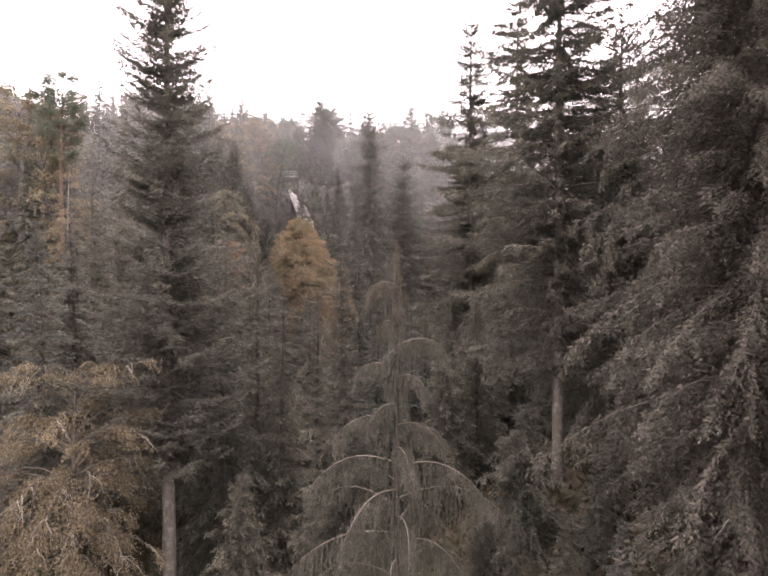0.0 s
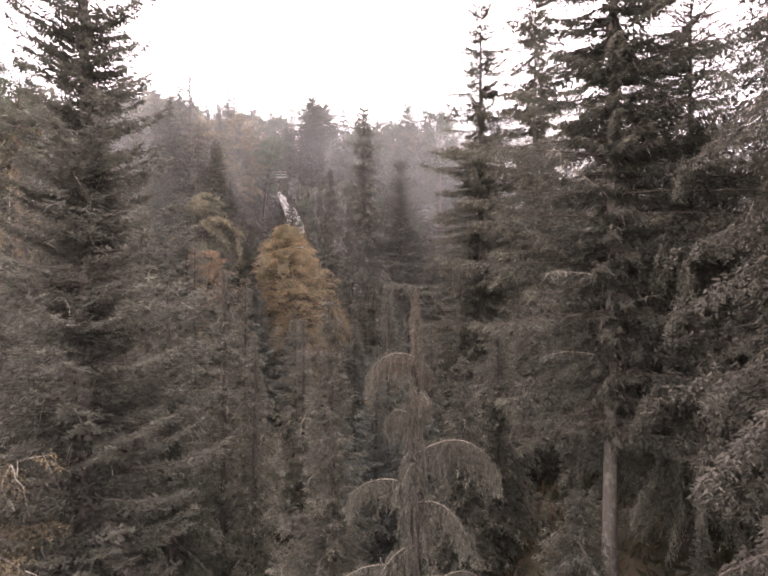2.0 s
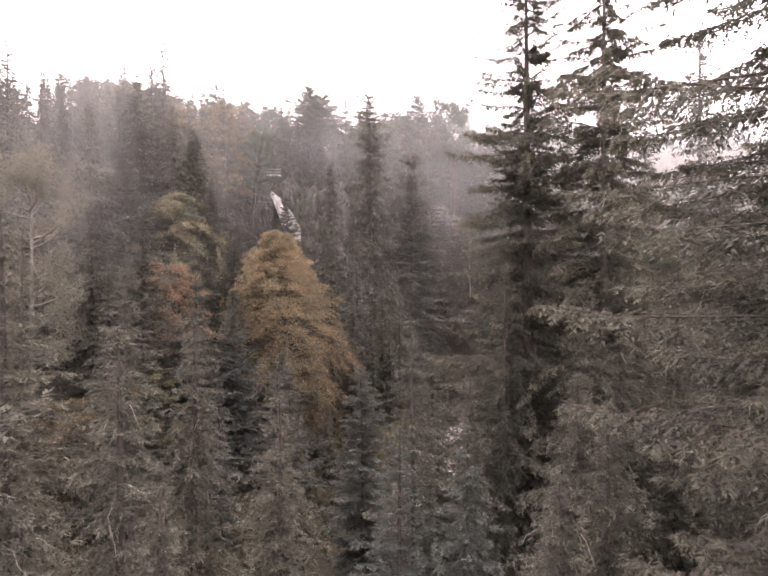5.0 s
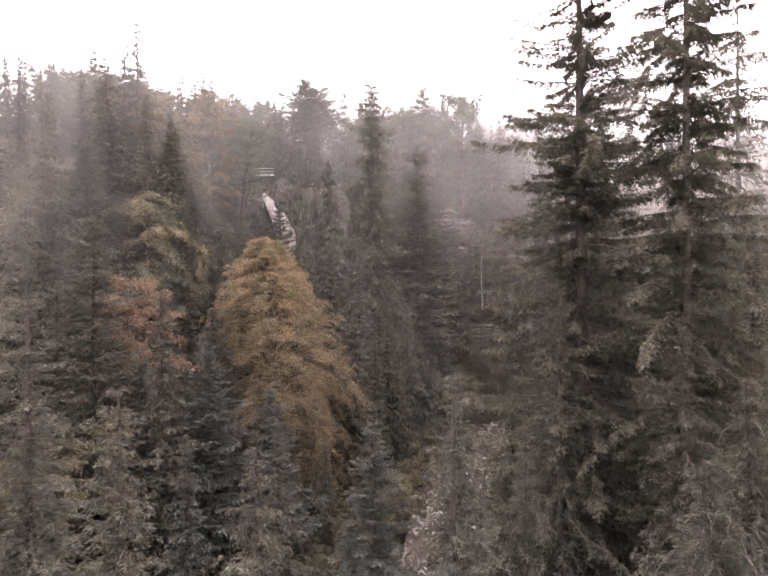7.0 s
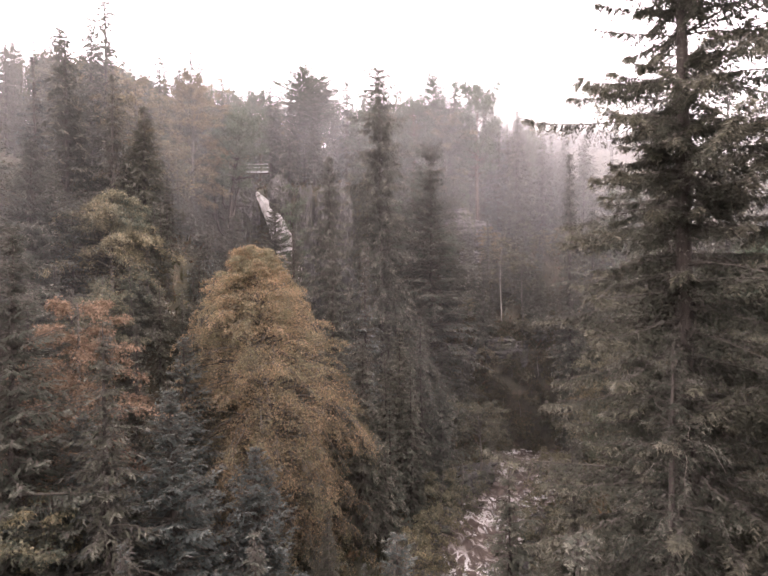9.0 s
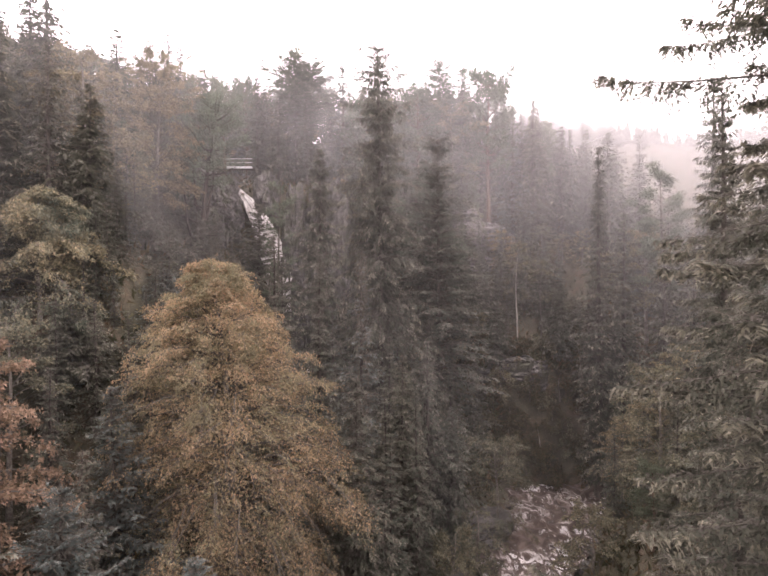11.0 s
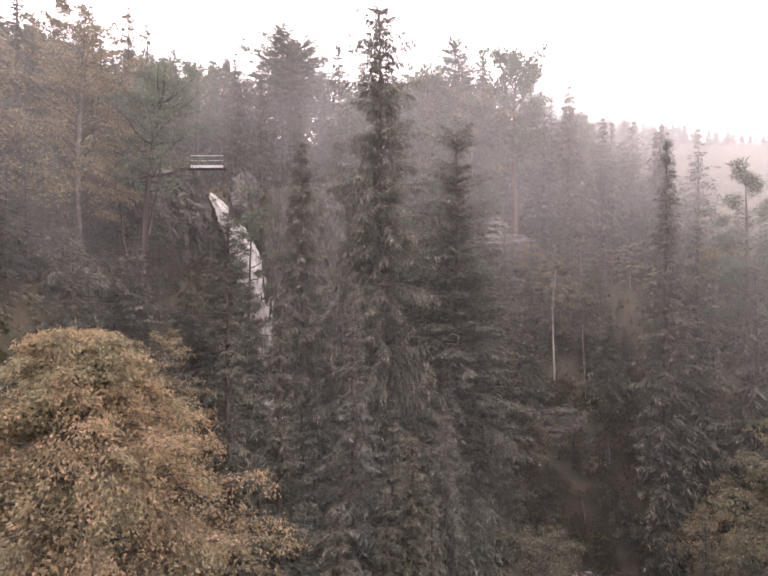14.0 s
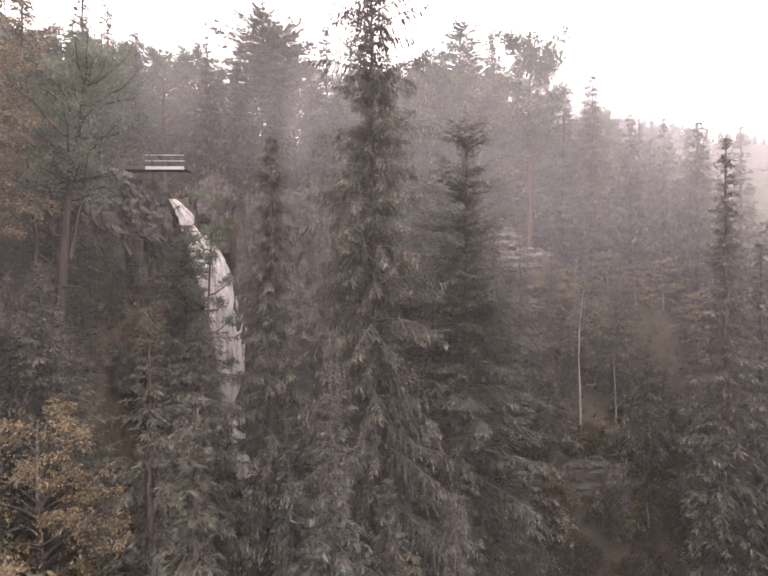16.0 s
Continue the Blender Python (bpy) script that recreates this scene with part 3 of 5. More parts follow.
    pos = b[j] + d[j] * (hl[j] * t)[:, None] + sway[j] * np.sin(t * 3)[:, None]
    off = unit(np.cross(d[j], rng.normal(size=(q, 3))))
    leaves = kites(pos + off * 0.012, d[j] + off * rng.uniform(0.25, 0.7, (q, 1)), np.where(near_tip[j], 0.066, 0.095) * rng.uniform(0.6, 1.3, q), np.where(near_tip[j], 0.023, 0.036), rng)
    brown = (rng.uniform(size=q) < np.clip(0.5 - 0.12 * (h - pos[:, 2] - 2.0), 0.03, 0.5)) & (j < m1 + m2)
    v3d = leaves[0].reshape(-1, 3, 3)
    def some(mask):
        w = v3d[mask].reshape(-1, 3)
        return w, np.arange(len(w)).reshape(-1, 3)
    # short needles along the upper side of the arms
    q3 = n * 120
    i3 = np.repeat(idx, 120)
    s3 = rng.uniform(0.05, 1, q3)
    g3 = kites(at(i3, s3) + rng.normal(0, 0.02, (q3, 3)), out[i3] * 0.6 + rng.normal(0, 0.6, (q3, 3)), 0.08 * rng.uniform(0.6, 1.4, q3), np.full(q3, 0.026), rng)
    part_mesh("cone_crop", some(brown), CONE, tree, "brown hanging cones", kind="stuff")
    part_mesh("crown", join(some(~brown), g3), WEEPING, tree, kind="stuff")
    return tree


def dead_branch(tree, z, az, length, rise, seed, r=0.05, mat=None, label="bare pale lichen-covered branch"):
    """One bare, lichen-grown branch with its side twigs, springing from the trunk."""
    rng = np.random.default_rng(seed)
    s = np.linspace(0, 1, 9)
    o = np.array([np.cos(az), np.sin(az), 0])
    w = np.array([-np.sin(az), np.cos(az), 0])
    up = np.array([0, 0, 1.0])
    p = up * z + o * (length * s)[:, None] + up * (length * (rise * s - 0.3 * rise * s ** 2))[:, None]
    p[1:] += np.cumsum(rng.normal(0, 0.07, (8, 3)), 0) * length * 0.2
    geo = [tubes(p[None], (r * (1.12 - s))[None], 6)]
    n = int(length * 7)
    k = rng.integers(3, 9, n)
    d = unit(o * 0.6 + w * rng.normal(0, 0.9, (n, 1)) + up * rng.normal(-0.25, 0.5, (n, 1)))
    ll = rng.uniform(0.3, 1.0, n) * length * 0.16
    t = np.linspace(0, 1, 5)
    tw = p[k][:, None, :] + d[:, None, :] * (ll[:, None] * t)[..., None] - up * (0.5 * ll[:, None] * t ** 2)[..., None] + rng.normal(0, 0.02, (n, 5, 3))
    tw[:, 0] = p[k]
    geo.append(tubes(tw, np.full((n, 1), r * 0.35) * (1.1 - t), 3))
    return part_mesh("dead_branch", join(*geo), mat or TWIG, tree, label)


# ---- the lie of the land ----
def smooth(a, b, v):
    t = np.clip((np.asarray(v, float) - a) / (b - a), 0, 1)
    return t * t * (3 - 2 * t)


def river_x(y):
    return np.interp(y, [-200, 40, 70, 101, 112, 127, 133, 150], [-8, -5, 0, 5, 8.5, 18, 21, 24])


def ground_z(x, y):
    x, y = np.asarray(x, float), np.asarray(y, float)
    base = 4.6 + 0.03 * np.clip(y, -60, 150)
    dl = np.maximum(0, river_x(y) - 5 - x)
    dl2 = np.maximum(0, -10 - x)
    low_l = np.minimum(1.2 * smooth(0, 5, dl) + 0.3 * dl, 0.55 * dl + 1) * 0.9
    high_l = 4 * smooth(0, 8, dl2) + 30 * smooth(8, 17, dl2) + 0.5 * np.maximum(dl2 - 16, 0)
    a = smooth(84, 116, y)
    left = low_l * (1 - a) + np.maximum(high_l, low_l * 0.6) * a
    left = np.minimum(left, 62)
    dr = np.maximum(0, x - river_x(y) - 5)
    right = 2.0 * smooth(0, 4, dr) + 0.42 * dr + 6 * smooth(4, 12, dr) * smooth(110, 130, y)
    right = np.minimum(right, 40)
    valley = base + np.maximum(left, right)
    pr = np.interp(y, [139.5, 143.5, 149, 156, 161, 168, 200, 300, 360, 700, 1500], [8.6, 28, 31, 43, 50, 57.5, 62, 100.5, 104, 106, 106])
    pl = np.interp(y, [146, 149, 153, 160, 168, 200, 300, 360, 700, 1500], [17, 21, 55, 57, 60, 66, 100.5, 104, 106, 106])
    w = smooth(-13, -8, x)
    back = pl * (1 - w) + pr * w
    # the near ridge sinks away to the east, where a farther one shows
    back = back - 26 * smooth(20, 70, x) * smooth(143, 170, y) * (1 - smooth(200, 300, y))
    bed = np.abs(x - river_x(y))
    z = np.maximum(valley, np.where(y > 139.5, back, 0))
    k = smooth(8.5, 4.5, bed) * smooth(142.5, 139.5, y)
    z = z * (1 - k) + (base - 1.2) * k
    # the plunge pool's stream below the fall
    st = np.abs(x - np.interp(y, [128, 150], [8, -16]))
    k2 = smooth(6, 2, st) * smooth(122, 128, y) * smooth(150.5, 147, y)
    return z * (1 - k2) + np.minimum(z, 8.5 + 0.5 * np.maximum(y - 128, 0)) * k2


def roughness(x, y):
    return 0.9 * np.sin(x * 0.9 + 1.3 * np.sin(y * 0.31)) * np.sin(y * 0.77 + 0.8 * np.sin(x * 0.43)) + 0.4 * np.sin(x * 2.3 + y) * np.sin(y * 2.1 - x * 0.7)


m, n, l, b = material("forest_floor", 0.95, 0, 0.15)
n1 = noise_node(n, l, 0.35, 8, 0.65)
r1 = ramp(n, [(0.3, (0.03, 0.031, 0.022)), (0.5, (0.055, 0.052, 0.036)), (0.62, (0.08, 0.062, 0.044)), (0.75, (0.05, 0.052, 0.032))])
l.new(n1.outputs[0], r1.inputs[0])
n2 = noise_node(n, l, 6, 6, 0.7)
r2 = ramp(n, [(0.3, (0.6, 0.6, 0.6)), (0.7, (1.3, 1.3, 1.3))])
l.new(n2.outputs[0], r2.inputs[0])
l.new(mix_rgb(n, l, 1.0, r1.outputs[0], r2.outputs[0], "MULTIPLY"), b.inputs["Base Color"])
bump(n, l, b, n2.outputs[0], 0.8, 0.15)
FLOOR = m


def rock_material(name, dark, light, moss):
    m, n, l, b = material(name, 0.75, 0, 0.4)
    n1 = noise_node(n, l, 1.1, 9, 0.75, stretch=(1, 1, 2.4))
    r1 = ramp(n, [(0.32, dark), (0.7, light)])
    l.new(n1.outputs[0], r1.inputs[0])
    n2 = noise_node(n, l, 0.5, 6, 0.7)
    r2 = ramp(n, [(0.48, (0, 0, 0)), (0.6, (1, 1, 1))])
    l.new(n2.outputs[0], r2.inputs[0])
    l.new(mix_rgb(n, l, r2.outputs[0], r1.outputs[0], moss), b.inputs["Base Color"])
    bump(n, l, b, n1.outputs[0], 0.9, 0.3)
    return m


ROCK = rock_material("wet_schist", (0.02, 0.019, 0.018), (0.1, 0.092, 0.085), (0.045, 0.046, 0.03))
PALEROCK = rock_material("pale_schist", (0.06, 0.055, 0.05), (0.24, 0.228, 0.214), (0.08, 0.077, 0.05))

# ground: one sheet, fine where the walk passes, coarse to the horizon
gx = np.concatenate([np.linspace(-1800, -120, 15), np.arange(-110, 111, 1.6), np.linspace(120, 1800, 15)])
gy = np.concatenate([np.linspace(-1500, -70, 12), np.arange(-60, 215, 1.6), np.linspace(220, 420, 21), np.linspace(460, 2200, 12)])
GX, GY = np.meshgrid(gx, gy)
near = smooth(130, 90, np.abs(GX)) * smooth(230, 200, GY) * smooth(9, 12, np.abs(GX - river_x(GY)) + 20 * (GY > 143))
GZ = ground_z(GX, GY) + roughness(GX, GY) * near
nv = np.stack([GX, GY, GZ], -1).reshape(-1, 3)
ci, ri = np.meshgrid(np.arange(len(gx) - 1), np.arange(len(gy) - 1))
c0 = ri * len(gx) + ci
nf = np.stack([c0, c0 + 1, c0 + 1 + len(gx), c0 + len(gx)], -1).reshape(-1, 4)
ground = new("ground", mesh_from("ground", nv, nf, FLOOR, True))
tagged(ground, "dark mossy forest floor rising in steep slopes on both sides of a gorge", "ground", kind="structure")

# ---- water ----
m, n, l, b = material("white_water", 0.5, 0, 0.12)
n1 = noise_node(n, l, 0.6, 5, 0.55, stretch=(1.0, 0.5, 1.0))
n1.inputs["Distortion"].default_value = 1.6
ridge = n.new("ShaderNodeMath")
ridge.operation = "PINGPONG"
ridge.inputs[1].default_value = 0.12
l.new(n1.outputs[0], ridge.inputs[0])
veins = ramp(n, [(0.0, (0, 0, 0)), (0.06, (0, 0, 0)), (0.115, (1, 1, 1))])
l.new(ridge.outputs[0], veins.inputs[0])
n2 = noise_node(n, l, 0.16, 4, 0.6)
where = ramp(n, [(0.4, (0.04, 0.04, 0.04)), (0.64, (0.9, 0.9, 0.9))])
l.new(n2.outputs[0], where.inputs[0])
foam = mix_rgb(n, l, 1.0, veins.outputs[0], where.outputs[0], "MULTIPLY")
fine = noise_node(n, l, 4.0, 5, 0.7)
fr = ramp(n, [(0.35, (0.6, 0.6, 0.6)), (0.6, (1, 1, 1))])
l.new(fine.outputs[0], fr.inputs[0])
foam = mix_rgb(n, l, 1.0, foam, fr.outputs[0], "MULTIPLY")
peat = ramp(n, [(0.35, (0.02, 0.015, 0.012)), (0.65, (0.085, 0.066, 0.055))])
l.new(n1.outputs[0], peat.inputs[0])
l.new(mix_rgb(n, l, foam, peat.outputs[0], (0.58, 0.58, 0.57)), b.inputs["Base Color"])
bump(n, l, b, n1.outputs[0], 0.6, 0.15)
RIVER = m
m, n, l, b = material("falling_water", 0.5, 0, 0.3)
n1 = noise_node(n, l, 1.3, 9, 0.72, stretch=(1.6, 1.0, 0.32))
n1.inputs["Distortion"].default_value = 0.7
r1 = ramp(n, [(0.3, (0.11, 0.1, 0.09)), (0.42, (0.26, 0.245, 0.23)), (0.55, (0.4, 0.385, 0.37)), (0.7, (0.54, 0.53, 0.51))])
l.new(n1.outputs[0], r1.inputs[0])
l.new(r1.outputs[0], b.inputs["Base Color"])
bump(n, l, b, n1.outputs[0], 0.8, 0.2)
FALL = m

rng = np.random.default_rng(5)
ry = np.arange(66, 142.2, 0.4)
rw = np.linspace(-1, 1, 61)
RW, RY = np.meshgrid(rw, ry)
half = np.interp(RY, [62, 104, 118, 128, 142], [3.5, 4.2, 5.5, 8.5, 9.5])
RX = river_x(RY) + RW * half
RZ = 4.65 + 0.03 * RY + 0.22 * np.sin(RX * 1.9 + 1.7 * np.sin(RY * 0.9)) * np.sin(RY * 1.5 + RX * 0.5) + 0.07 * np.sin(RX * 3.7 - RY * 2.2)
RZ += 1.3 * smooth(25.5, 28.5, RX) * smooth(133, 137, RY)
rv = np.stack([RX, RY, RZ], -1).reshape(-1, 3)
ci, ri = np.meshgrid(np.arange(60), np.arange(len(ry) - 1))
c0 = ri * 61 + ci
river = new("river", mesh_from("river", rv, np.stack([c0, c0 + 1, c0 + 62, c0 + 61], -1).reshape(-1, 4), RIVER, True))
tagged(river, "peaty brown river with churning white rapids between rocky banks", "river", kind="structure")


def fall_sheet(name, pts, widths, seed, parent, bulge=0.35):
    """A ribbon of falling water: a curved sheet with strands, closed at the back."""
    rng = np.random.default_rng(seed)
    pts = np.array(pts, float)
    k = np.linspace(0, len(pts) - 1, 90)
    P = np.stack([np.interp(k, np.arange(len(pts)), pts[:, c]) for c in range(3)], 1)
    for _ in range(6):
        P[1:-1] = (P[:-2] + P[1:-1] * 2 + P[2:]) / 4
    W = np.interp(k, np.arange(len(widths)), widths)
    u = np.linspace(-1, 1, 25)
    ph = rng.uniform(0, 6, 4)
    ragged = 1 + 0.04 * np.sin(k * 2.3 + ph[0]) + rng.normal(0, 0.035, len(k))
    X = P[:, None, 0] + u[None] * (W * ragged)[:, None] / 2
    bow = np.sqrt(np.maximum(0, 1 - u ** 2))[None] * bulge
    Y = P[:, None, 1] - bow - 0.05 * np.sin(u * 7 + ph[2] + 0.8 * np.sin(k * 1.3)[:, None]) - 0.04 * np.sin(u * 17 + k[:, None] * 1.7)
    Z = P[:, None, 2] + 0.05 * np.sin(k * 3 + ph[3])[:, None] * (1 - u ** 2)[None]
    front = np.stack([X, Y, Z], -1)
    back = front.copy()
    back[..., 1] = P[:, None, 1] + 0.5
    v = np.concatenate([front.reshape(-1, 3), back.reshape(-1, 3)])
    ci, ri = np.meshgrid(np.arange(24), np.arange(89))
    c0 = (ri * 25 + ci).ravel()
    f1 = np.stack([c0, c0 + 25, c0 + 26, c0 + 1], -1)
    return part_mesh(name, (v, np.concatenate([f1, f1[:, ::-1] + 90 * 25])), FALL, parent, smooth=True)


waterfall = new("waterfall")
waterfall.location = (-22, 150, 20)
tagged(waterfall, "tall white waterfall plunging down a dark wet rock cleft", "waterfall", kind="structure")
F0 = np.array([-22, 150, 20])
fall_sheet("upper_fall", np.array([(-27.4, 152.6, 55.3), (-26.3, 151.8, 54.2), (-24.6, 151.0, 52.2), (-23.0, 150.4, 49.2), (-21.3, 150.0, 45.0), (-19.9, 149.9, 40.8), (-19.3, 149.8, 35.0), (-18.4, 149.7, 29.6)]) - F0, [0.8, 1.5, 2.6, 3.6, 4.4, 4.6, 4.2, 4.2], 1, waterfall)
fall_sheet("lower_fall", np.array([(-18.4, 149.5, 30.2), (-17.6, 148.4, 28.6), (-16.4, 147.4, 26.0), (-15.6, 146.4, 23.4), (-14.8, 145.6, 20.6), (-14.2, 145.0, 18.0)]) - F0, [2.8, 4.2, 5.0, 4.4, 3.6, 3.6], 2, waterfall)


# ---- rocks ----
def boulder(name, x, y, z, sx, sy, sz, seed, mat, label, group="", strata=0.0, turn=0.0, cuts=4, block=0.6):
    """A broken, faceted block of rock with layered ledges."""
    bm = bmesh.new()
    bmesh.ops.create_icosphere(bm, subdivisions=cuts, radius=1)
    off = Vector((seed * 3.7, seed * 1.9, 0))
    for v in bm.verts:
        d = v.co.normalized()
        blocky = Vector([math.copysign(abs(c) ** block, c) for c in d])
        p = blocky * (1 + 0.32 * noise.fractal(d * 1.4 + off, 0.9, 2.1, 4) + 0.1 * noise.noise(d * 6 + off) + 0.07 * noise.noise(d * 15 + off))
        if strata:
            p.x += strata * 0.12 * math.sin(p.z * 17 + 3 * noise.noise(d * 2 + off))
            p.y += strata * 0.16 * math.sin(p.z * 17 + 3 * noise.noise(d * 2 + off))
        v.co = Vector((p.x * sx, p.y * sy, p.z * sz))
    ob = part(name, bm, mat, None)
    ob.location = (x, y, z)
    ob.rotation_euler = (0, 0, turn)
    return tagged(ob, label, "rock", group)


CLIFF = "dark wet layered rock cliff streaked with moss beside the waterfall"
for k, (x, y, z, sx, sy, sz) in enumerate([(-31.5, 152.0, 47.0, 4.6, 3.0, 8.5), (-28.6, 153.2, 39.0, 3.2, 3.0, 13.5), (-17.8, 152.2, 42.0, 2.4, 2.6, 12.0), (-15.4, 150.4, 30.0, 3.2, 3.0, 11.5), (-24.6, 152.4, 28.0, 3.4, 2.4, 11.0), (-22.6, 153.0, 51.5, 2.6, 2.4, 5.6), (-26.8, 148.6, 22.0, 4.0, 3.0, 7.0), (-32.0, 148.2, 49.0, 4.8, 3.2, 7.6), (-28.8, 147.6, 53.0, 3.0, 2.6, 3.8), (-12.4, 151.6, 46.0, 4.2, 2.4, 9.0), (-11.6, 149.0, 33.0, 4.4, 2.4, 9.0)]):
    boulder("cliff_rock", x, y, z, sx, sy, sz, 10 + k, ROCK, CLIFF, "cliff round the waterfall", 0.25, 0.3 * k, 5, 0.85)
for k, (x, y, z, sx, sy, sz) in enumerate([(12.6, 157.0, 49.5, 2.6, 2.2, 2.6), (16.8, 158.6, 46.5, 3.4, 2.2, 3.4), (15.0, 156.0, 42.0, 2.4, 1.8, 1.6), (20.6, 160.2, 46.0, 2.2, 1.6, 2.8)]):
    boulder("rock_outcrop", x, y, z, sx, sy, sz, 30 + k, PALEROCK, "pale layered rock outcrop breaking through the wooded slope", "pale rock outcrops", 0.7, 0.2 * k, 5, 0.8)
for k, (x, y, z, sx, sy, sz) in enumerate([(17.4, 142.8, 26.0, 2.4, 1.2, 1.9), (21.0, 143.0, 24.6, 1.6, 1.0, 2.4), (12.6, 143.2, 24.0, 1.8, 1.0, 2.2)]):
    boulder("bank_rock", x, y, z, sx, sy, sz, 40 + k, ROCK, "dark mossy rock face standing over the river", "river cliff", 0.7, 0.25 * k)

boulder("river_rock", 9.0, 126.0, 8.6, 3.4, 3.0, 2.2, 77, ROCK, "large dark wet rock that the river bends round", "", 0.3, 0.4, 4, 0.75)

# ---- viewing platform over the fall ----
m, n, l, b = material("galvanised_steel", 0.45, 0.3, 0.5)
nz = noise_node(n, l, 9, 4)
r1 = ramp(n, [(0.3, (0.27, 0.27, 0.27)), (0.7, (0.42, 0.42, 0.41))])
l.new(nz.outputs[0], r1.inputs[0])
l.new(r1.outputs[0], b.inputs["Base Color"])
STEEL = m
m, n, l, b = material("weathered_timber", 0.85, 0, 0.2)
nz = noise_node(n, l, 4, 6, 0.7, stretch=(0.4, 4, 4))
r1 = ramp(n, [(0.3, (0.06, 0.048, 0.04)), (0.7, (0.13, 0.105, 0.088))])
l.new(nz.outputs[0], r1.inputs[0])
l.new(r1.outputs[0], b.inputs["Base Color"])
TIMBER = m


def box_part(name, lo, hi, mat, parent, label=""):
    bm = bmesh.new()
    bmesh.ops.create_cube(bm, size=1)
    for v in bm.verts:
        v.co = Vector([(lo[c] + hi[c]) / 2 + v.co[c] * (hi[c] - lo[c]) for c in range(3)])
    bmesh.ops.bevel(bm, geom=bm.edges[:], offset=min(0.012, min(hi[c] - lo[c] for c in range(3)) * 0.2), segments=1, affect="EDGES")
    return part(name, bm, mat, parent, label)


platform = new("viewing_platform")
platform.location = (-26.5, 144.5, 57.2)
tagged(platform, "steel and timber viewing platform with pale railings above the waterfall", "platform")
box_part("deck_beam", (-0.6, 0, -0.12), (3.4, 0.14, 0.2), STEEL, platform, "pale steel edge beam")
box_part("deck_beam", (-3.4, 0.02, -0.1), (-0.61, 0.14, 0.16), TIMBER, platform, "weathered timber edge beam")
for k in range(6):
    box_part("deck_plank", (-3.4, 0.2 + k * 0.4, 0.1), (3.38, 0.57 + k * 0.4, 0.16), TIMBER, platform)
for k in range(5):
    box_part("post", (-0.56 + k * 0.96, 0.02, 0.21), (-0.5 + k * 0.96, 0.08, 1.42), TIMBER, platform)
for k in range(3):
    box_part("post", (-3.36 + k * 1.15, 0.02, 0.17), (-3.27 + k * 1.15, 0.11, 1.42), TIMBER, platform)
for z0 in (0.72, 1.32):
    box_part("rail", (-0.58, -0.06, z0), (3.44, 0.01, z0 + 0.075), STEEL, platform, "pale horizontal railing")
    box_part("rail", (-3.4, -0.05, z0), (-0.62, 0.01, z0 + 0.09), TIMBER, platform, "weathered timber railing")

# ---- mist hanging before the ridge ----
def mist_material(name, density, low, high, west, east, scale=0.03, top_fade=None):
    m = bpy.data.materials.new(name)
    m.use_nodes = True
    n, l = m.node_tree.nodes, m.node_tree.links
    n.clear()
    out = n.new("ShaderNodeOutputMaterial")
    tr = n.new("ShaderNodeBsdfTransparent")
    df = n.new("ShaderNodeBsdfDiffuse")
    tl = n.new("ShaderNodeBsdfTranslucent")
    for q in (df, tl):
        q.inputs["Color"].default_value = (0.55, 0.543, 0.54, 1)
    both = n.new("ShaderNodeMixShader")
    l.new(df.outputs[0], both.inputs[1])
    l.new(tl.outputs[0], both.inputs[2])
    nz = noise_node(n, l, scale, 3, 0.5, "Object", (1, 1, 1.6))
    tc = n.new("ShaderNodeTexCoord")
    sp = n.new("ShaderNodeSeparateXYZ")
    l.new(tc.outputs["Object"], sp.inputs[0])
    def band(sock, a, bb):
        r = n.new("ShaderNodeMapRange")
        r.interpolation_type = "SMOOTHSTEP"
        r.inputs["From Min"].default_value, r.inputs["From Max"].default_value = a, bb
        l.new(sock, r.inputs["Value"])
        return r.outputs[0]
    def times(a, bb):
        q = n.new("ShaderNodeMath")
        q.operation = "MULTIPLY"
        l.new(a, q.inputs[0])
        if isinstance(bb, float):
            q.inputs[1].default_value = bb
        else:
            l.new(bb, q.inputs[1])
        return q.outputs[0]
    f = times(band(sp.outputs["Z"], low, high), band(sp.outputs["X"], west[0], west[1]))
    f = times(f, band(sp.outputs["X"], east[1], east[0]))
    if top_fade:
        f = times(f, band(sp.outputs["Z"], top_fade[1], top_fade[0]))
    nr = n.new("ShaderNodeMapRange")
    nr.inputs["From Min"].default_value, nr.inputs["From Max"].default_value = 0.3, 0.7
    nr.inputs["To Min"].default_value, nr.inputs["To Max"].default_value = 0.55, 1.0
    l.new(nz.outputs[0], nr.inputs["Value"])
    f = times(times(f, nr.outputs[0]), density)
    mx = n.new("ShaderNodeMixShader")
    l.new(f, mx.inputs[0])
    l.new(tr.outputs[0], mx.inputs[1])
    l.new(both.outputs[0], mx.inputs[2])
    l.new(mx.outputs[0], out.inputs["Surface"])
    return m


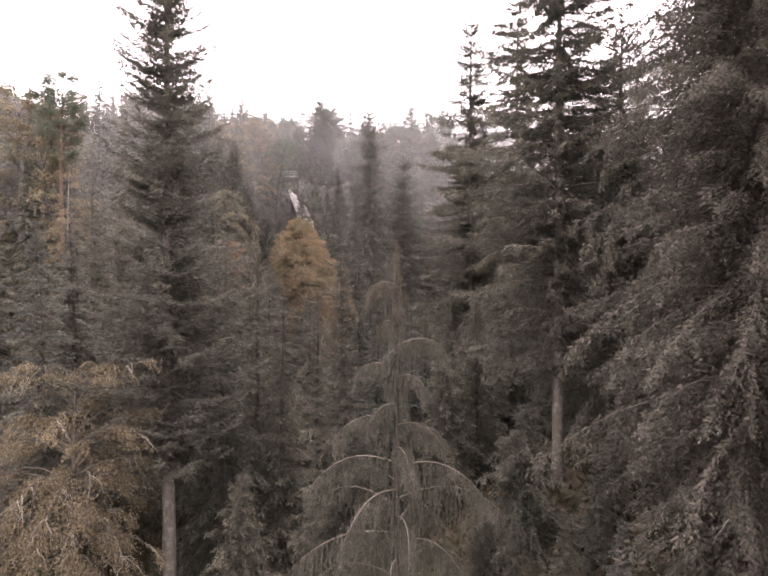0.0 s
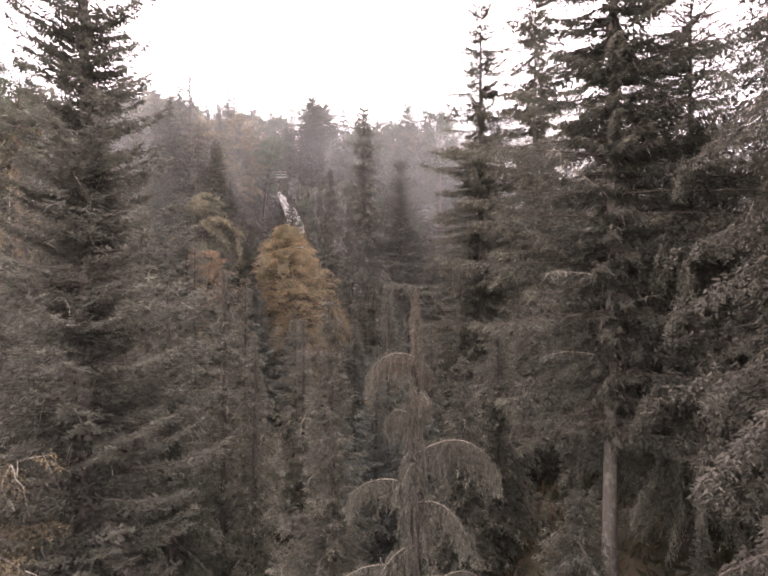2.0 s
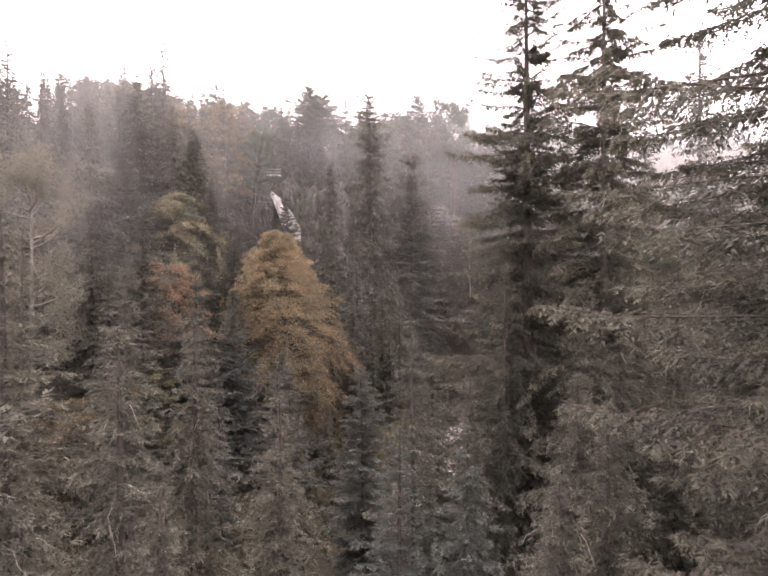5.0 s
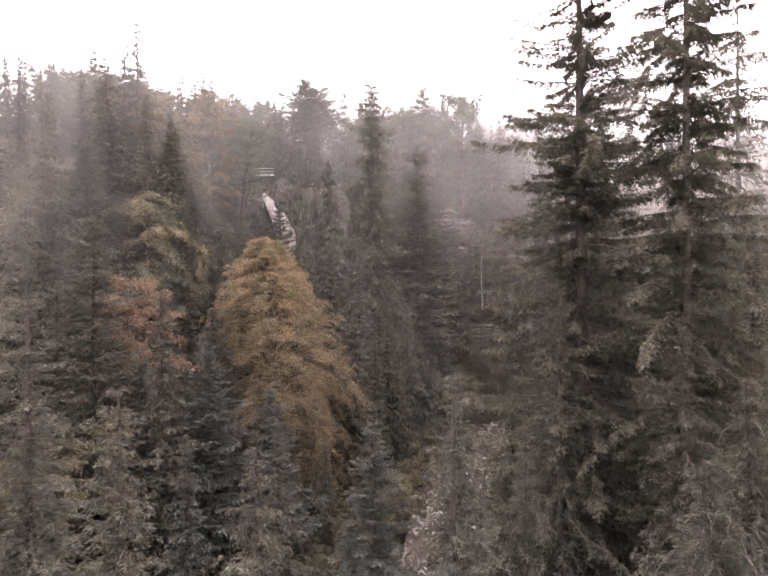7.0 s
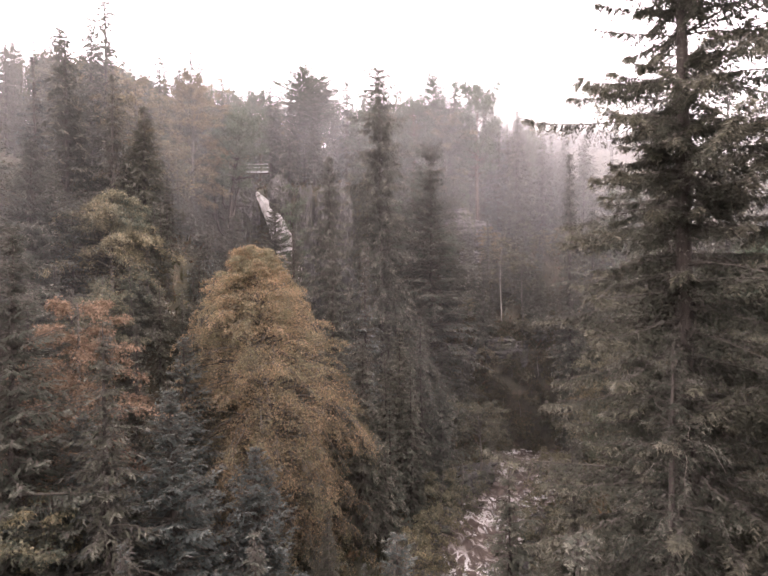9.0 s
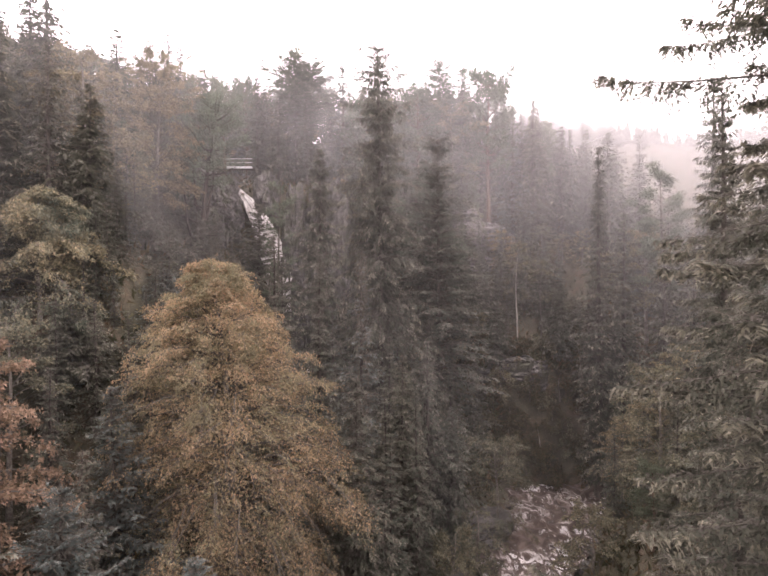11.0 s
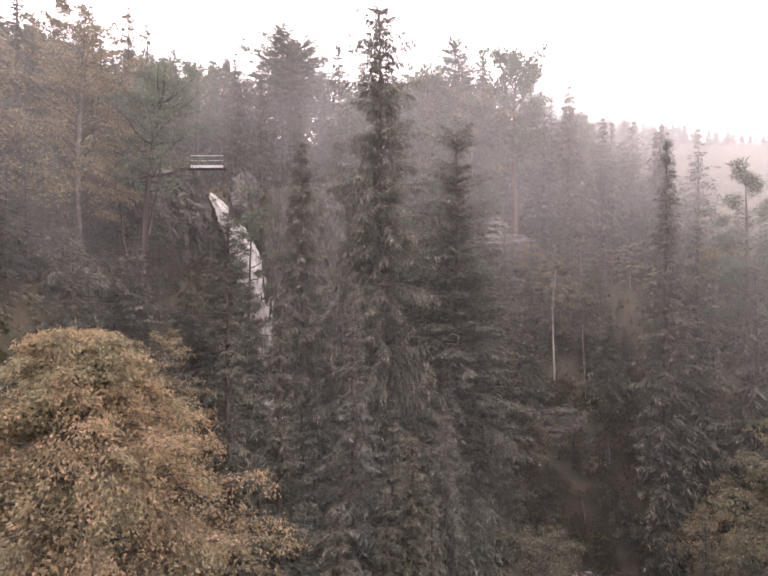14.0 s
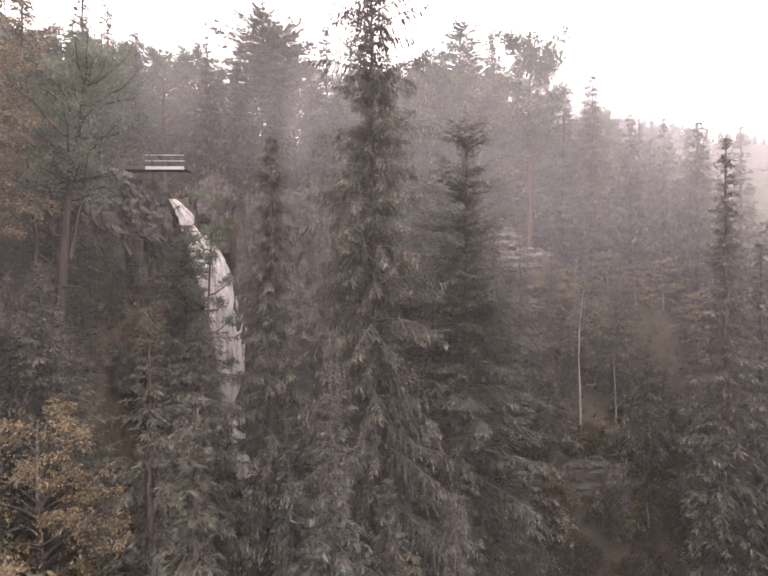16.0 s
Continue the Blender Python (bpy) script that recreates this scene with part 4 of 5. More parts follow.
def mist_bank(x0, x1, y, z0, z1, density, low, high, west, east, seed, top_fade=None, bow=6.0):
    xs = np.linspace(x0, x1, 33)
    zs = np.linspace(z0, z1, 17)
    X, Z = np.meshgrid(xs, zs)
    Y = y + bow * np.sin(X * 0.045 + seed) + 0.03 * (Z - z0) + 0.6 * np.sin(Z * 0.2 + X * 0.1)
    ci, ri = np.meshgrid(np.arange(32), np.arange(16))
    c0 = ri * 33 + ci
    ob = new("mist", mesh_from("mist", np.stack([X, Y, Z], -1).reshape(-1, 3), np.stack([c0, c0 + 1, c0 + 34, c0 + 33], -1).reshape(-1, 4), mist_material("mist_%d" % seed, density, low, high, west, east, 0.03, top_fade), True))
    return tagged(ob, "pale drifting bank of mist hanging before the wooded ridge", "mist", "mist", "stuff")


mist_bank(14, 130, 128, 12, 92, 0.19, 16.0, 48.0, (15.0, 42.0), (110.0, 128.0), 5, (78.0, 91.0), 1.0)
mist_bank(-24, 130, 146, 22, 92, 0.15, 22.0, 58.0, (-22.0, 10.0), (110.0, 128.0), 4, (64.0, 84.0), 1.0)
mist_bank(-75, 130, 152.4, 35, 100, 0.16, 38.0, 66.0, (-74.0, -30.0), (110.0, 128.0), 1, (68.0, 86.0), 0.8)
mist_bank(-75, 130, 158.6, 35, 100, 0.2, 38.0, 66.0, (-60.0, -5.0), (110.0, 128.0), 8, (68.0, 86.0), 0.8)
mist_bank(-120, 170, 172, 50, 110, 0.48, 52.0, 72.0, (-118.0, -60.0), (140.0, 168.0), 2, (76.0, 96.0), 2.0)
mist_bank(-160, 260, 215, 50, 130, 0.42, 55.0, 100.0, (-158.0, -90.0), (220.0, 258.0), 3, (115.0, 129.0))
mist_bank(-72, 92, 114, 2, 98, 0.035, -60.0, -40.0, (-71.0, -50.0), (76.0, 91.0), 7, (90.0, 97.5), 1.0)
mist_bank(-112, -12, 110, 20, 100, 0.2, 30.0, 56.0, (-111.0, -90.0), (-36.0, -13.0), 10, (84.0, 99.0), 1.0)
mist_bank(-150, -16, 91, 10, 100, 0.19, 12.0, 44.0, (-149.0, -130.0), (-48.0, -18.0), 6, (84.0, 99.0), 1.0)


# ---- trees that stand out ----
def plant(make, name, x, y, top, radius, seed, *rest, **kw):
    z = float(ground_z(x, y)) - 0.4
    return make(name, x, y, z, top - z, radius, seed, *rest, **kw)


SHAGGY = "tall dark spruce with drooping limbs and pale lichen-hung twigs"
# by the start of the flight
for k, (x, y, top, r) in enumerate([(21.6, 31.5, 60.0, 6.4), (24.5, 41.0, 60.0, 6.0)]):
    plant(conifer, "spruce_tree", x, y, top, r, 350 + k, DARKSPRUCE, crown_from=0.1, whorls=56, per=8, nb=26, nt=9, inner=60, fine=True, crossed=False, shape=0.36, droop=0.5, hang=0.6, twigs=120, trunk_r=0.45, blade=(0.22, 0.085), limb_r=0.007, label="dense dark spruce at the edge of the forest")
plant(conifer, "fir_tree", -13.3, 33.2, 54.5, 6.1, 1, GREY_FIR, crown_from=0.24, whorls=44, per=8, nb=52, nt=12, inner=70, fine=True, crossed=False, bark=BARK, shape=0.85, droop=0.16, hang=0.15, twigs=220, trunk_r=0.42, blade=(0.165, 0.062), ragged=0.12, rise=0.2, tipup=0.2, spread=0.3, label="tall narrow grey-green fir with a bare lower trunk")
weeping_conifer("weeping_spruce", 0.6, 25.7, float(ground_z(0.6, 25.7)) - 0.4, 32.6 - float(ground_z(0.6, 25.7)), 7, "weeping spruce with a nodding tip and curtains of hanging shoots")
plant(broadleaf, "birch_tree", -16.9, 29.4, 25.8, 4.2, 8, TAN, crown_from=0.3, limbs=64, nb=12, nt=56, leaf=0.11, rise=0.75, droop=1.0, hang=0.9, bark=LIMB, twigs=260, label="arching birch with tan autumn leaves and pale lichen-grown branches")
tall = plant(conifer, "spruce_tree", 13.5, 41.8, 62.0, 8.6, 2, GREY_FIR, crown_from=0.2, whorls=34, per=8, nb=110, nt=13, inner=140, fine=True, open_side=-1.9, shape=0.5, droop=0.42, hang=0.6, twigs=1100, trunk_r=0.42, gaps=0.0, blade=(0.185, 0.074), spread=0.2, tipup=0.16, limb_r=0.007, crossed=False, bark=BARK, fill=1.0, label="tall grey-green spruce with drooping limbs and pale lichen-hung twigs")
for k, (z, az, ln, rs) in enumerate([(23.5, 3.75, 5.2, 0.75), (23.8, 0.9, 4.2, 0.6), (19.5, 3.6, 5.0, 0.06), (14.5, 3.3, 4.2, 0.1), (21.2, 4.3, 2.6, 0.5), (17.2, 5.4, 3.0, 0.5)]):
    dead_branch(tall, z, az, ln, rs, 500 + k)
plant(conifer, "spruce_tree", 18.6, 42.5, 49.5, 6.4, 3, GREY_FIR, crown_from=0.1, whorls=32, per=7, nb=104, nt=13, inner=60, fine=True, crossed=False, shape=0.2, droop=0.75, hang=1.3, twigs=700, blade=(0.17, 0.062), spread=0.32, limb_r=0.007, fill=1.1, label="dense shaggy spruce with long hanging shoots")
plant(conifer, "spruce_tree", 17.2, 25.0, 58.0, 7.6, 4, DARKSPRUCE, crown_from=0.06, whorls=46, per=9, nb=74, nt=12, inner=110, fine=True, crossed=False, shape=0.34, droop=0.5, hang=0.75, twigs=260, trunk_r=0.5, blade=(0.165, 0.064), spread=0.3, ragged=0.18, limb_r=0.006, fill=1.0, label="massive dark spruce with long layered limbs")
plant(conifer, "spruce_tree", -2.3, 29.2, 31.2, 3.6, 5, SPRUCE, crown_from=0.05, whorls=44, per=6, nb=46, nt=16, inner=30, fine=True, crossed=False, shape=0.75, droop=0.4, hang=0.45, tipup=0.15, twigs=60, blade=(0.085, 0.03), cones=600, label="young spruce hung with brown cones near its tip")
plant(conifer, "fir_tree", -0.7, 54.6, 26.3, 4.4, 6, FIR_BLUE, crown_from=0.05, whorls=36, per=6, nb=24, nt=12, fine=True, shape=0.85, droop=0.15, hang=0.15, rise=0.25, blade=(0.14, 0.045), crossed=False, inner=12, label="young blue-grey fir of even conical shape")
plant(conifer, "spruce_tree", -11.9, 39.1, 32.2, 4.6, 9, SPRUCE, crown_from=0.05, whorls=30, per=6, nb=44, nt=11, fine=True, inner=24, crossed=False, shape=0.7, droop=0.6, hang=0.9, twigs=150, blade=(0.18, 0.06), spread=0.34, label=SHAGGY)
for k, (x, y, top, r, mat) in enumerate([(-10.4, 44.0, 32.6, 4.0, SPRUCE), (-7.6, 40.5, 28.6, 3.4, SPRUCE), (-17.0, 48.0, 37.0, 4.4, FIR_GREEN), (-20.5, 42.0, 36.0, 4.4, SPRUCE), (-6.2, 50.0, 29.0, 3.6, FIR_GREEN),
                                        (5.4, 47.0, 26.5, 3.8, SPRUCE), (8.6, 50.0, 28.5, 4.0, SPRUCE), (2.6, 52.5, 27.0, 3.6, FIR_BLUE), (-12.0, 56.0, 32.0, 4.2, SPRUCE), (-17.5, 60.0, 35.0, 4.6, FIR_GREEN),
                                        (-8.6, 62.0, 28.0, 4.0, SPRUCE), (0.5, 60.4, 31.6, 4.6, FIR_GREEN), (2.6, 66.4, 24.2, 4.2, SPRUCE), (5.0, 66.0, 27.0, 4.0, SPRUCE), (14.5, 62.0, 31.0, 4.4, SPRUCE), (21.0, 56.0, 36.0, 5.0, SPRUCE),
                                        (24.0, 48.0, 36.0, 5.0, SPRUCE), (19.5, 34.0, 27.0, 4.4, SPRUCE), (9.4, 36.0, 21.5, 4.0, SPRUCE), (-8.0, 30.0, 19.0, 4.0, SPRUCE), (-21.0, 33.0, 30.0, 4.6, FIR_GREEN),
                                        (-24.5, 38.0, 34.0, 4.6, FIR_BLUE), (23.8, 36.5, 57.0, 6.6, SPRUCE), (26.0, 30.0, 50.0, 6.0, SPRUCE), (-28.0, 52.0, 40.0, 5.0, FIR_GREEN), (-26.0, 63.0, 38.0, 5.0, SPRUCE), (9.0, 84.0, 27.0, 4.2, SPRUCE), (16.0, 86.0, 33.0, 5.0, SPRUCE), (23.0, 82.0, 36.0, 5.0, SPRUCE), (9.2, 72.5, 35.0, 4.6, SPRUCE), (14.8, 68.0, 33.0, 4.8, SPRUCE), (20.5, 66.0, 37.0, 5.0, SPRUCE)]):
    plant(conifer, "fir_tree" if mat != SPRUCE else "spruce_tree", x, y, top, r, 300 + k, mat, crown_from=0.04, whorls=30, per=6, nb=17, nt=9, shape=0.75, droop=0.45, hang=0.55 if mat == SPRUCE else 0.3, twigs=45 if mat == SPRUCE else 0, blade=(0.2, 0.07), fine=True, crossed=False, inner=20, spread=0.32,
          label="dark spruce with drooping lichen-tipped limbs in the dense forest" if mat == SPRUCE else "grey-green fir with level layered limbs in the dense forest")
plant(conifer, "spruce_tree", 26.5, 107.0, 57.0, 4.4, 340, SPRUCE, crown_from=0.05, whorls=40, per=7, nb=30, nt=7, inner=12, crossed=False, shape=0.6, droop=0.4, hang=0.7, blade=(0.3, 0.095), label=SHAGGY)
plant(conifer, "fir_tree", -20.9, 138.6, 50.6, 6.0, 341, FIR_GREEN, crown_from=0.03, whorls=40, per=7, nb=40, nt=7, inner=40, crossed=False, shape=0.55, droop=0.3, hang=0.4, blade=(0.36, 0.1), label="slim green fir standing before the waterfall")
# right of the flight line, half way
plant(conifer, "spruce_tree", 12.4, 77.2, 66.0, 8.8, 11, SPRUCE, crown_from=0.08, whorls=30, per=7, nb=140, nt=11, inner=120, fine=True, crossed=False, shape=0.48, droop=0.5, hang=0.8, twigs=300, trunk_r=0.66, blade=(0.23, 0.085), ragged=0.2, spread=0.15, limb_r=0.007, fill=0.9, label="tall open-crowned spruce with tiers of long drooping limbs", tipup=0.2, rise=0.06)
plant(conifer, "spruce_tree", 17.9, 72.8, 67.0, 7.2, 12, SPRUCE, crown_from=0.1, whorls=28, per=7, nb=120, nt=11, inner=56, fine=True, crossed=False, bark=BARK, shape=0.5, droop=0.45, hang=0.9, twigs=300, trunk_r=0.42, blade=(0.23, 0.085), gaps=0.0, spread=0.15, limb_r=0.007, fill=0.9, label="tall ragged spruce with a bare grey trunk below")
plant(conifer, "spruce_tree", 10.2, 58.0, 28.5, 4.6, 13, SPRUCE, crown_from=0.05, whorls=40, per=6, nb=20, nt=10, fine=True, inner=24, crossed=False, shape=0.7, droop=0.4, hang=0.5, twigs=260, blade=(0.18, 0.06), label=SHAGGY)
plant(conifer, "fir_tree", -3.2, 70.8, 26.8, 4.8, 14, FIR_BLUE, crown_from=0.03, whorls=32, per=6, nb=34, nt=7, shape=0.8, droop=0.15, hang=0.15, rise=0.25, blade=(0.26, 0.08), crossed=False, inner=20, label="young blue-grey fir of even conical shape")
plant(conifer, "spruce_tree", 3.4, 79.0, 26.4, 4.2, 15, FIR_GREEN, crown_from=0.03, whorls=32, per=6, nb=22, nt=7, shape=0.8, droop=0.3, hang=0.35, blade=(0.32, 0.11), crossed=False, inner=10, label="dark green spruce standing over the river")
for k, (x, y, top, r) in enumerate([(62.0, 133.0, 86.0, 7.5), (50.1, 131.0, 67.6, 5.0), (43.8, 136.0, 68.1, 4.0)]):
    plant(conifer, "spruce_tree", x, y, top, r, 355 + k, SPRUCE, crown_from=0.05, whorls=34, per=6, nb=16, nt=6, inner=10, crossed=False, shape=0.6, droop=0.4, hang=0.5, blade=(0.5, 0.18), label="tall spruce on the eastern slope half lost in mist")
plant(conifer, "spruce_tree", 20.5, 93.0, 45.0, 6.6, 358, SPRUCE, crown_from=0.05, whorls=30, per=7, nb=40, nt=9, inner=30, fine=True, crossed=False, shape=0.6, droop=0.45, hang=0.7, twigs=160, blade=(0.26, 0.09), spread=0.2, label=SHAGGY)
plant(conifer, "fir_tree", -25.5, 80.5, 40.8, 5.6, 359, FIR_GREEN, crown_from=0.04, whorls=34, per=7, nb=28, nt=7, inner=20, crossed=False, shape=0.7, droop=0.3, hang=0.3, tipup=0.15, blade=(0.3, 0.1), spread=0.34, label="tall grey-green fir among autumn beeches")
plant(scots_pine, "scots_pine", -53.4, 90.0, 65.5, 4.0, 361, crown_from=0.6, limbs=40, puffs=10, needles=40, flat=0.6, blade=(0.34, 0.11), label="pine with a flat rounded crown on the western skyline")
plant(broadleaf, "birch_tree", -37.2, 64.0, 44.4, 2.6, 362, TAN, crown_from=0.55, limbs=36, nb=9, nt=16, leaf=0.18, bark=PALE, trunk_r=0.12, label="thin birch with a bare white trunk on the western slope")
# left bank: autumn broadleaves among firs
plant(broadleaf, "beech_tree", -13.0, 98.6, 42.8, 8.0, 21, GOLD, lean=-0.085, crown_from=0.14, limbs=300, nb=14, nt=36, leaf=0.14, rise=0.62, droop=0.85, hang=0.7, widest=0.28, dome=1.25, trunk_r=0.45, label="large rounded beech in golden orange autumn leaf", ragged=0.09)
plant(broadleaf, "sycamore_tree", -31.0, 104.0, 47.4, 5.8, 22, LIME, crown_from=0.1, dome=1.0, limbs=84, nb=13, nt=32, leaf=0.2, rise=0.35, droop=0.6, hang=0.7, widest=0.15, label="broadleaved tree with layered sprays of yellow-green leaves", ragged=0.3)
plant(broadleaf, "beech_tree", -26.0, 88.0, 37.6, 4.4, 23, RUSSET, crown_from=0.2, limbs=60, nb=13, nt=32, leaf=0.2, rise=0.5, droop=0.7, hang=0.6, widest=0.2, label="slender beech with russet autumn leaves", ragged=0.2)
plant(broadleaf, "maple_bush", -25.0, 78.0, 25.4, 3.8, 24, LIME, crown_from=0.1, limbs=44, nb=12, nt=30, leaf=0.2, label="low yellow-green bush at the edge of the firs", ragged=0.25)
plant(broadleaf, "beech_bush", -29.0, 74.0, 23.5, 4.4, 25, TAN, crown_from=0.1, limbs=40, nb=12, nt=30, leaf=0.2, label="low bush in tan brown leaf", ragged=0.25)
plant(conifer, "fir_tree", -36.3, 99.6, 50.6, 7.4, 26, FIR_GREEN, crown_from=0.05, whorls=36, per=7, nb=40, nt=7, shape=0.8, droop=0.3, hang=0.35, blade=(0.32, 0.11), crossed=False, inner=18, spread=0.34, tipup=0.15, label="tall grey-green fir among autumn beeches")
plant(scots_pine, "scots_pine", -34.0, 76.5, 46.6, 5.0, 27, crown_from=0.35, limbs=54, puffs=12, needles=46, flat=0.75, blade=(0.22, 0.07), mat=GREY_FIR, bark=BARK, trunk_r=0.3, label="bushy grey-green pine with a rounded crown among firs")
plant(conifer, "fir_tree", -17.2, 83.0, 30.5, 4.8, 28, FIR_BLUE, crown_from=0.03, whorls=34, per=7, nb=22, nt=7, shape=0.75, droop=0.2, hang=0.25, rise=0.2, blade=(0.3, 0.1), crossed=False, inner=18, spread=0.34, tipup=0.15, label="broad blue-grey fir below the golden beech")
plant(conifer, "fir_tree", -22.5, 82.5, 29.0, 4.6, 29, FIR_BLUE, crown_from=0.03, whorls=34, per=7, nb=22, nt=7, shape=0.75, droop=0.2, hang=0.25, rise=0.2, blade=(0.3, 0.1), crossed=False, inner=18, spread=0.34, tipup=0.15, label="broad blue-grey fir below the russet beech")
plant(conifer, "fir_tree", -12.4, 85.5, 26.0, 4.4, 30, FIR_BLUE, crown_from=0.03, whorls=34, per=7, nb=22, nt=7, shape=0.75, droop=0.2, hang=0.25, rise=0.2, blade=(0.3, 0.1), crossed=False, inner=18, spread=0.34, tipup=0.15, label="broad blue-grey fir below the golden beech")
plant(conifer, "fir_tree", -19.6, 92.5, 33.0, 4.2, 31, FIR_BLUE, crown_from=0.03, whorls=34, per=7, nb=22, nt=7, shape=0.75, droop=0.2, hang=0.25, rise=0.2, blade=(0.28, 0.09), crossed=False, inner=16, spread=0.26, label="broad blue-grey fir below the golden beech")
# towards the fall
plant(conifer, "spruce_tree", -3.4, 131.0, 69.8, 6.8, 41, SPRUCE, crown_from=0.03, whorls=40, per=7, nb=46, nt=7, inner=60, crossed=False, shape=0.32, droop=0.5, hang=0.8, twigs=420, blade=(0.38, 0.12), ragged=0.32, fill=0.9, label="very tall ragged spruce rising above the ridge line", trunk_r=0.5)
plant(conifer, "spruce_tree", -11.0, 129.0, 56.2, 4.2, 42, SPRUCE, crown_from=0.03, whorls=32, per=7, nb=42, nt=7, inner=50, crossed=False, shape=0.6, droop=0.5, hang=0.8, twigs=360, blade=(0.38, 0.12), ragged=0.32, label=SHAGGY)
plant(conifer, "fir_tree", 5.0, 138.0, 59.8, 8.0, 43, FIR_GREEN, crown_from=0.05, whorls=34, per=8, nb=44, nt=7, inner=44, crossed=False, shape=0.35, droop=0.25, hang=0.3, blade=(0.4, 0.125), label="broad green fir with tiers of level limbs")
plant(conifer, "spruce_tree", 27.2, 135.2, 58.0, 3.6, 44, SPRUCE, crown_from=0.08, whorls=46, per=6, nb=16, nt=5, inner=30, crossed=False, shape=0.7, droop=0.4, hang=0.4, blade=(0.55, 0.18), label="slender spruce standing in the mist")
plant(conifer, "spruce_tree", 31.5, 137.0, 50.0, 4.2, 45, SPRUCE, crown_from=0.08, whorls=40, per=6, nb=16, nt=5, crossed=False, shape=0.7, droop=0.4, hang=0.4, blade=(0.55, 0.18), label="slender spruce standing in the mist")
plant(conifer, "fir_tree", -21.3, 121.0, 42.6, 4.2, 46, FIR_GREEN, crown_from=0.03, whorls=34, per=6, nb=18, nt=7, inner=14, crossed=False, shape=0.7, droop=0.25, hang=0.3, blade=(0.32, 0.09), label="dense green fir below the waterfall")
plant(conifer, "spruce_tree", -15.3, 126.0, 42.4, 4.4, 363, SPRUCE, crown_from=0.03, whorls=36, per=7, nb=34, nt=7, inner=36, crossed=False, shape=0.6, droop=0.45, hang=0.6, twigs=160, blade=(0.34, 0.1), label="dark drooping spruce standing below the waterfall")
plant(conifer, "fir_tree", -19.0, 117.0, 38.0, 4.0, 47, FIR_BLUE, crown_from=0.03, whorls=34, per=6, nb=18, nt=7, inner=14, crossed=False, shape=0.7, droop=0.2, hang=0.25, blade=(0.32, 0.09), label="dense blue-green fir below the waterfall")
plant(scots_pine, "scots_pine", -17.0, 133.4, 57.0, 2.4, 48, crown_from=0.45, limbs=26, puffs=6, needles=26, trunk_r=0.2, bark=LIMB, label="slim pine with a bare dark trunk before the waterfall")
crooked = plant(scots_pine, "scots_pine", -25.6, 126.4, 62.6, 4.4, 49, lean=0.11, crown_from=0.48, limbs=44, puffs=8, needles=30, fork=2.4, trunk_r=0.36, blade=(0.34, 0.1), label="crooked forked pine leaning out over the gorge", bark=PINEDARK)
for k, (down, az, ln, rs) in enumerate([(10.5, 0.1, 4.6, 0.35), (12.5, 3.3, 3.6, 0.7), (14.0, 0.4, 4.2, 0.1), (16.0, 2.8, 3.8, 0.5), (17.5, 5.9, 3.4, -0.05), (8.5, 3.6, 3.2, 0.5), (19.0, 3.9, 3.0, 0.3)]):
    dead_branch(crooked, 62.6 - crooked.location.z - down, az, ln, rs, 520 + k, 0.11, PINEDARK, "bare dark crooked branch")
plant(scots_pine, "scots_pine", 36.4, 136.0, 56.0, 4.2, 50, crown_from=0.5, limbs=30, puffs=10, needles=45, bark=LIMB, label="pine with a rounded crown standing in the mist")
plant(broadleaf, "birch_tree", 24.5, 114.0, 31.0, 5.0, 51, OLIVE, crown_from=0.12, limbs=60, nb=9, nt=20, leaf=0.2, widest=0.2, label="bushy birch with olive yellow leaves over the river")
plant(conifer, "fir_tree", -5.6, 104.0, 31.5, 4.2, 52, FIR_GREEN, crown_from=0.03, whorls=32, per=6, nb=16, nt=7, inner=24, crossed=False, blade=(0.3, 0.09), label="dark green fir on the river bank")
plant(broadleaf, "birch_tree", 10.8, 126.0, 20.0, 4.6, 53, OLIVE, crown_from=0.05, limbs=50, nb=9, nt=18, leaf=0.2, widest=0.2, label="grey-green alder bush on the river bank")
plant(conifer, "spruce_tree", -1.2, 115.0, 31.8, 3.6, 54, FIR_GREEN, crown_from=0.03, whorls=32, per=6, nb=16, nt=7, inner=12, crossed=False, blade=(0.34, 0.1), label="dark green spruce standing over the river")
for k, (x, y, top) in enumerate([(18.4, 145.4, 46.0), (22.4, 146.0, 43.0)]):
    plant(broadleaf, "birch_tree", x, y, top, 2.4, 60 + k, OLIVE, crown_from=0.5, limbs=24, nb=6, nt=10, leaf=0.2, bark=(PALE, BARK)[k], trunk_r=0.1, label="thin birch with a pale bare trunk above the river cliff", group="thin birches above the river")

plant(conifer, "fir_tree", -23.4, 121.2, 46.4, 3.4, 433, FIR_GREEN, crown_from=0.02, whorls=30, per=6, nb=17, nt=7, inner=24, shape=0.8, droop=0.3, hang=0.35, blade=(0.3, 0.09), spread=0.34, crossed=False, label="dense green fir at the foot of a crooked pine")
for k in range(18):
    x, y = -35.5 + k * 0.62, 150.6 + (0.0, 1.4, 0.7, 2.1)[k % 4]
    plant(broadleaf, "cliff_bush", x, y, float(ground_z(x, y)) + (2.0, 1.5, 2.6)[k % 3], (1.6, 1.2, 1.9)[k % 3], 760 + k, (BRACKEN, OLIVE, BRACKEN)[k % 3], crown_from=0.05, limbs=20, nb=8, nt=12, leaf=0.2, rise=0.4, droop=0.8, label="brown heather and bushes on the slope beside the waterfall", category="shrub", group="shrubs beside the waterfall")

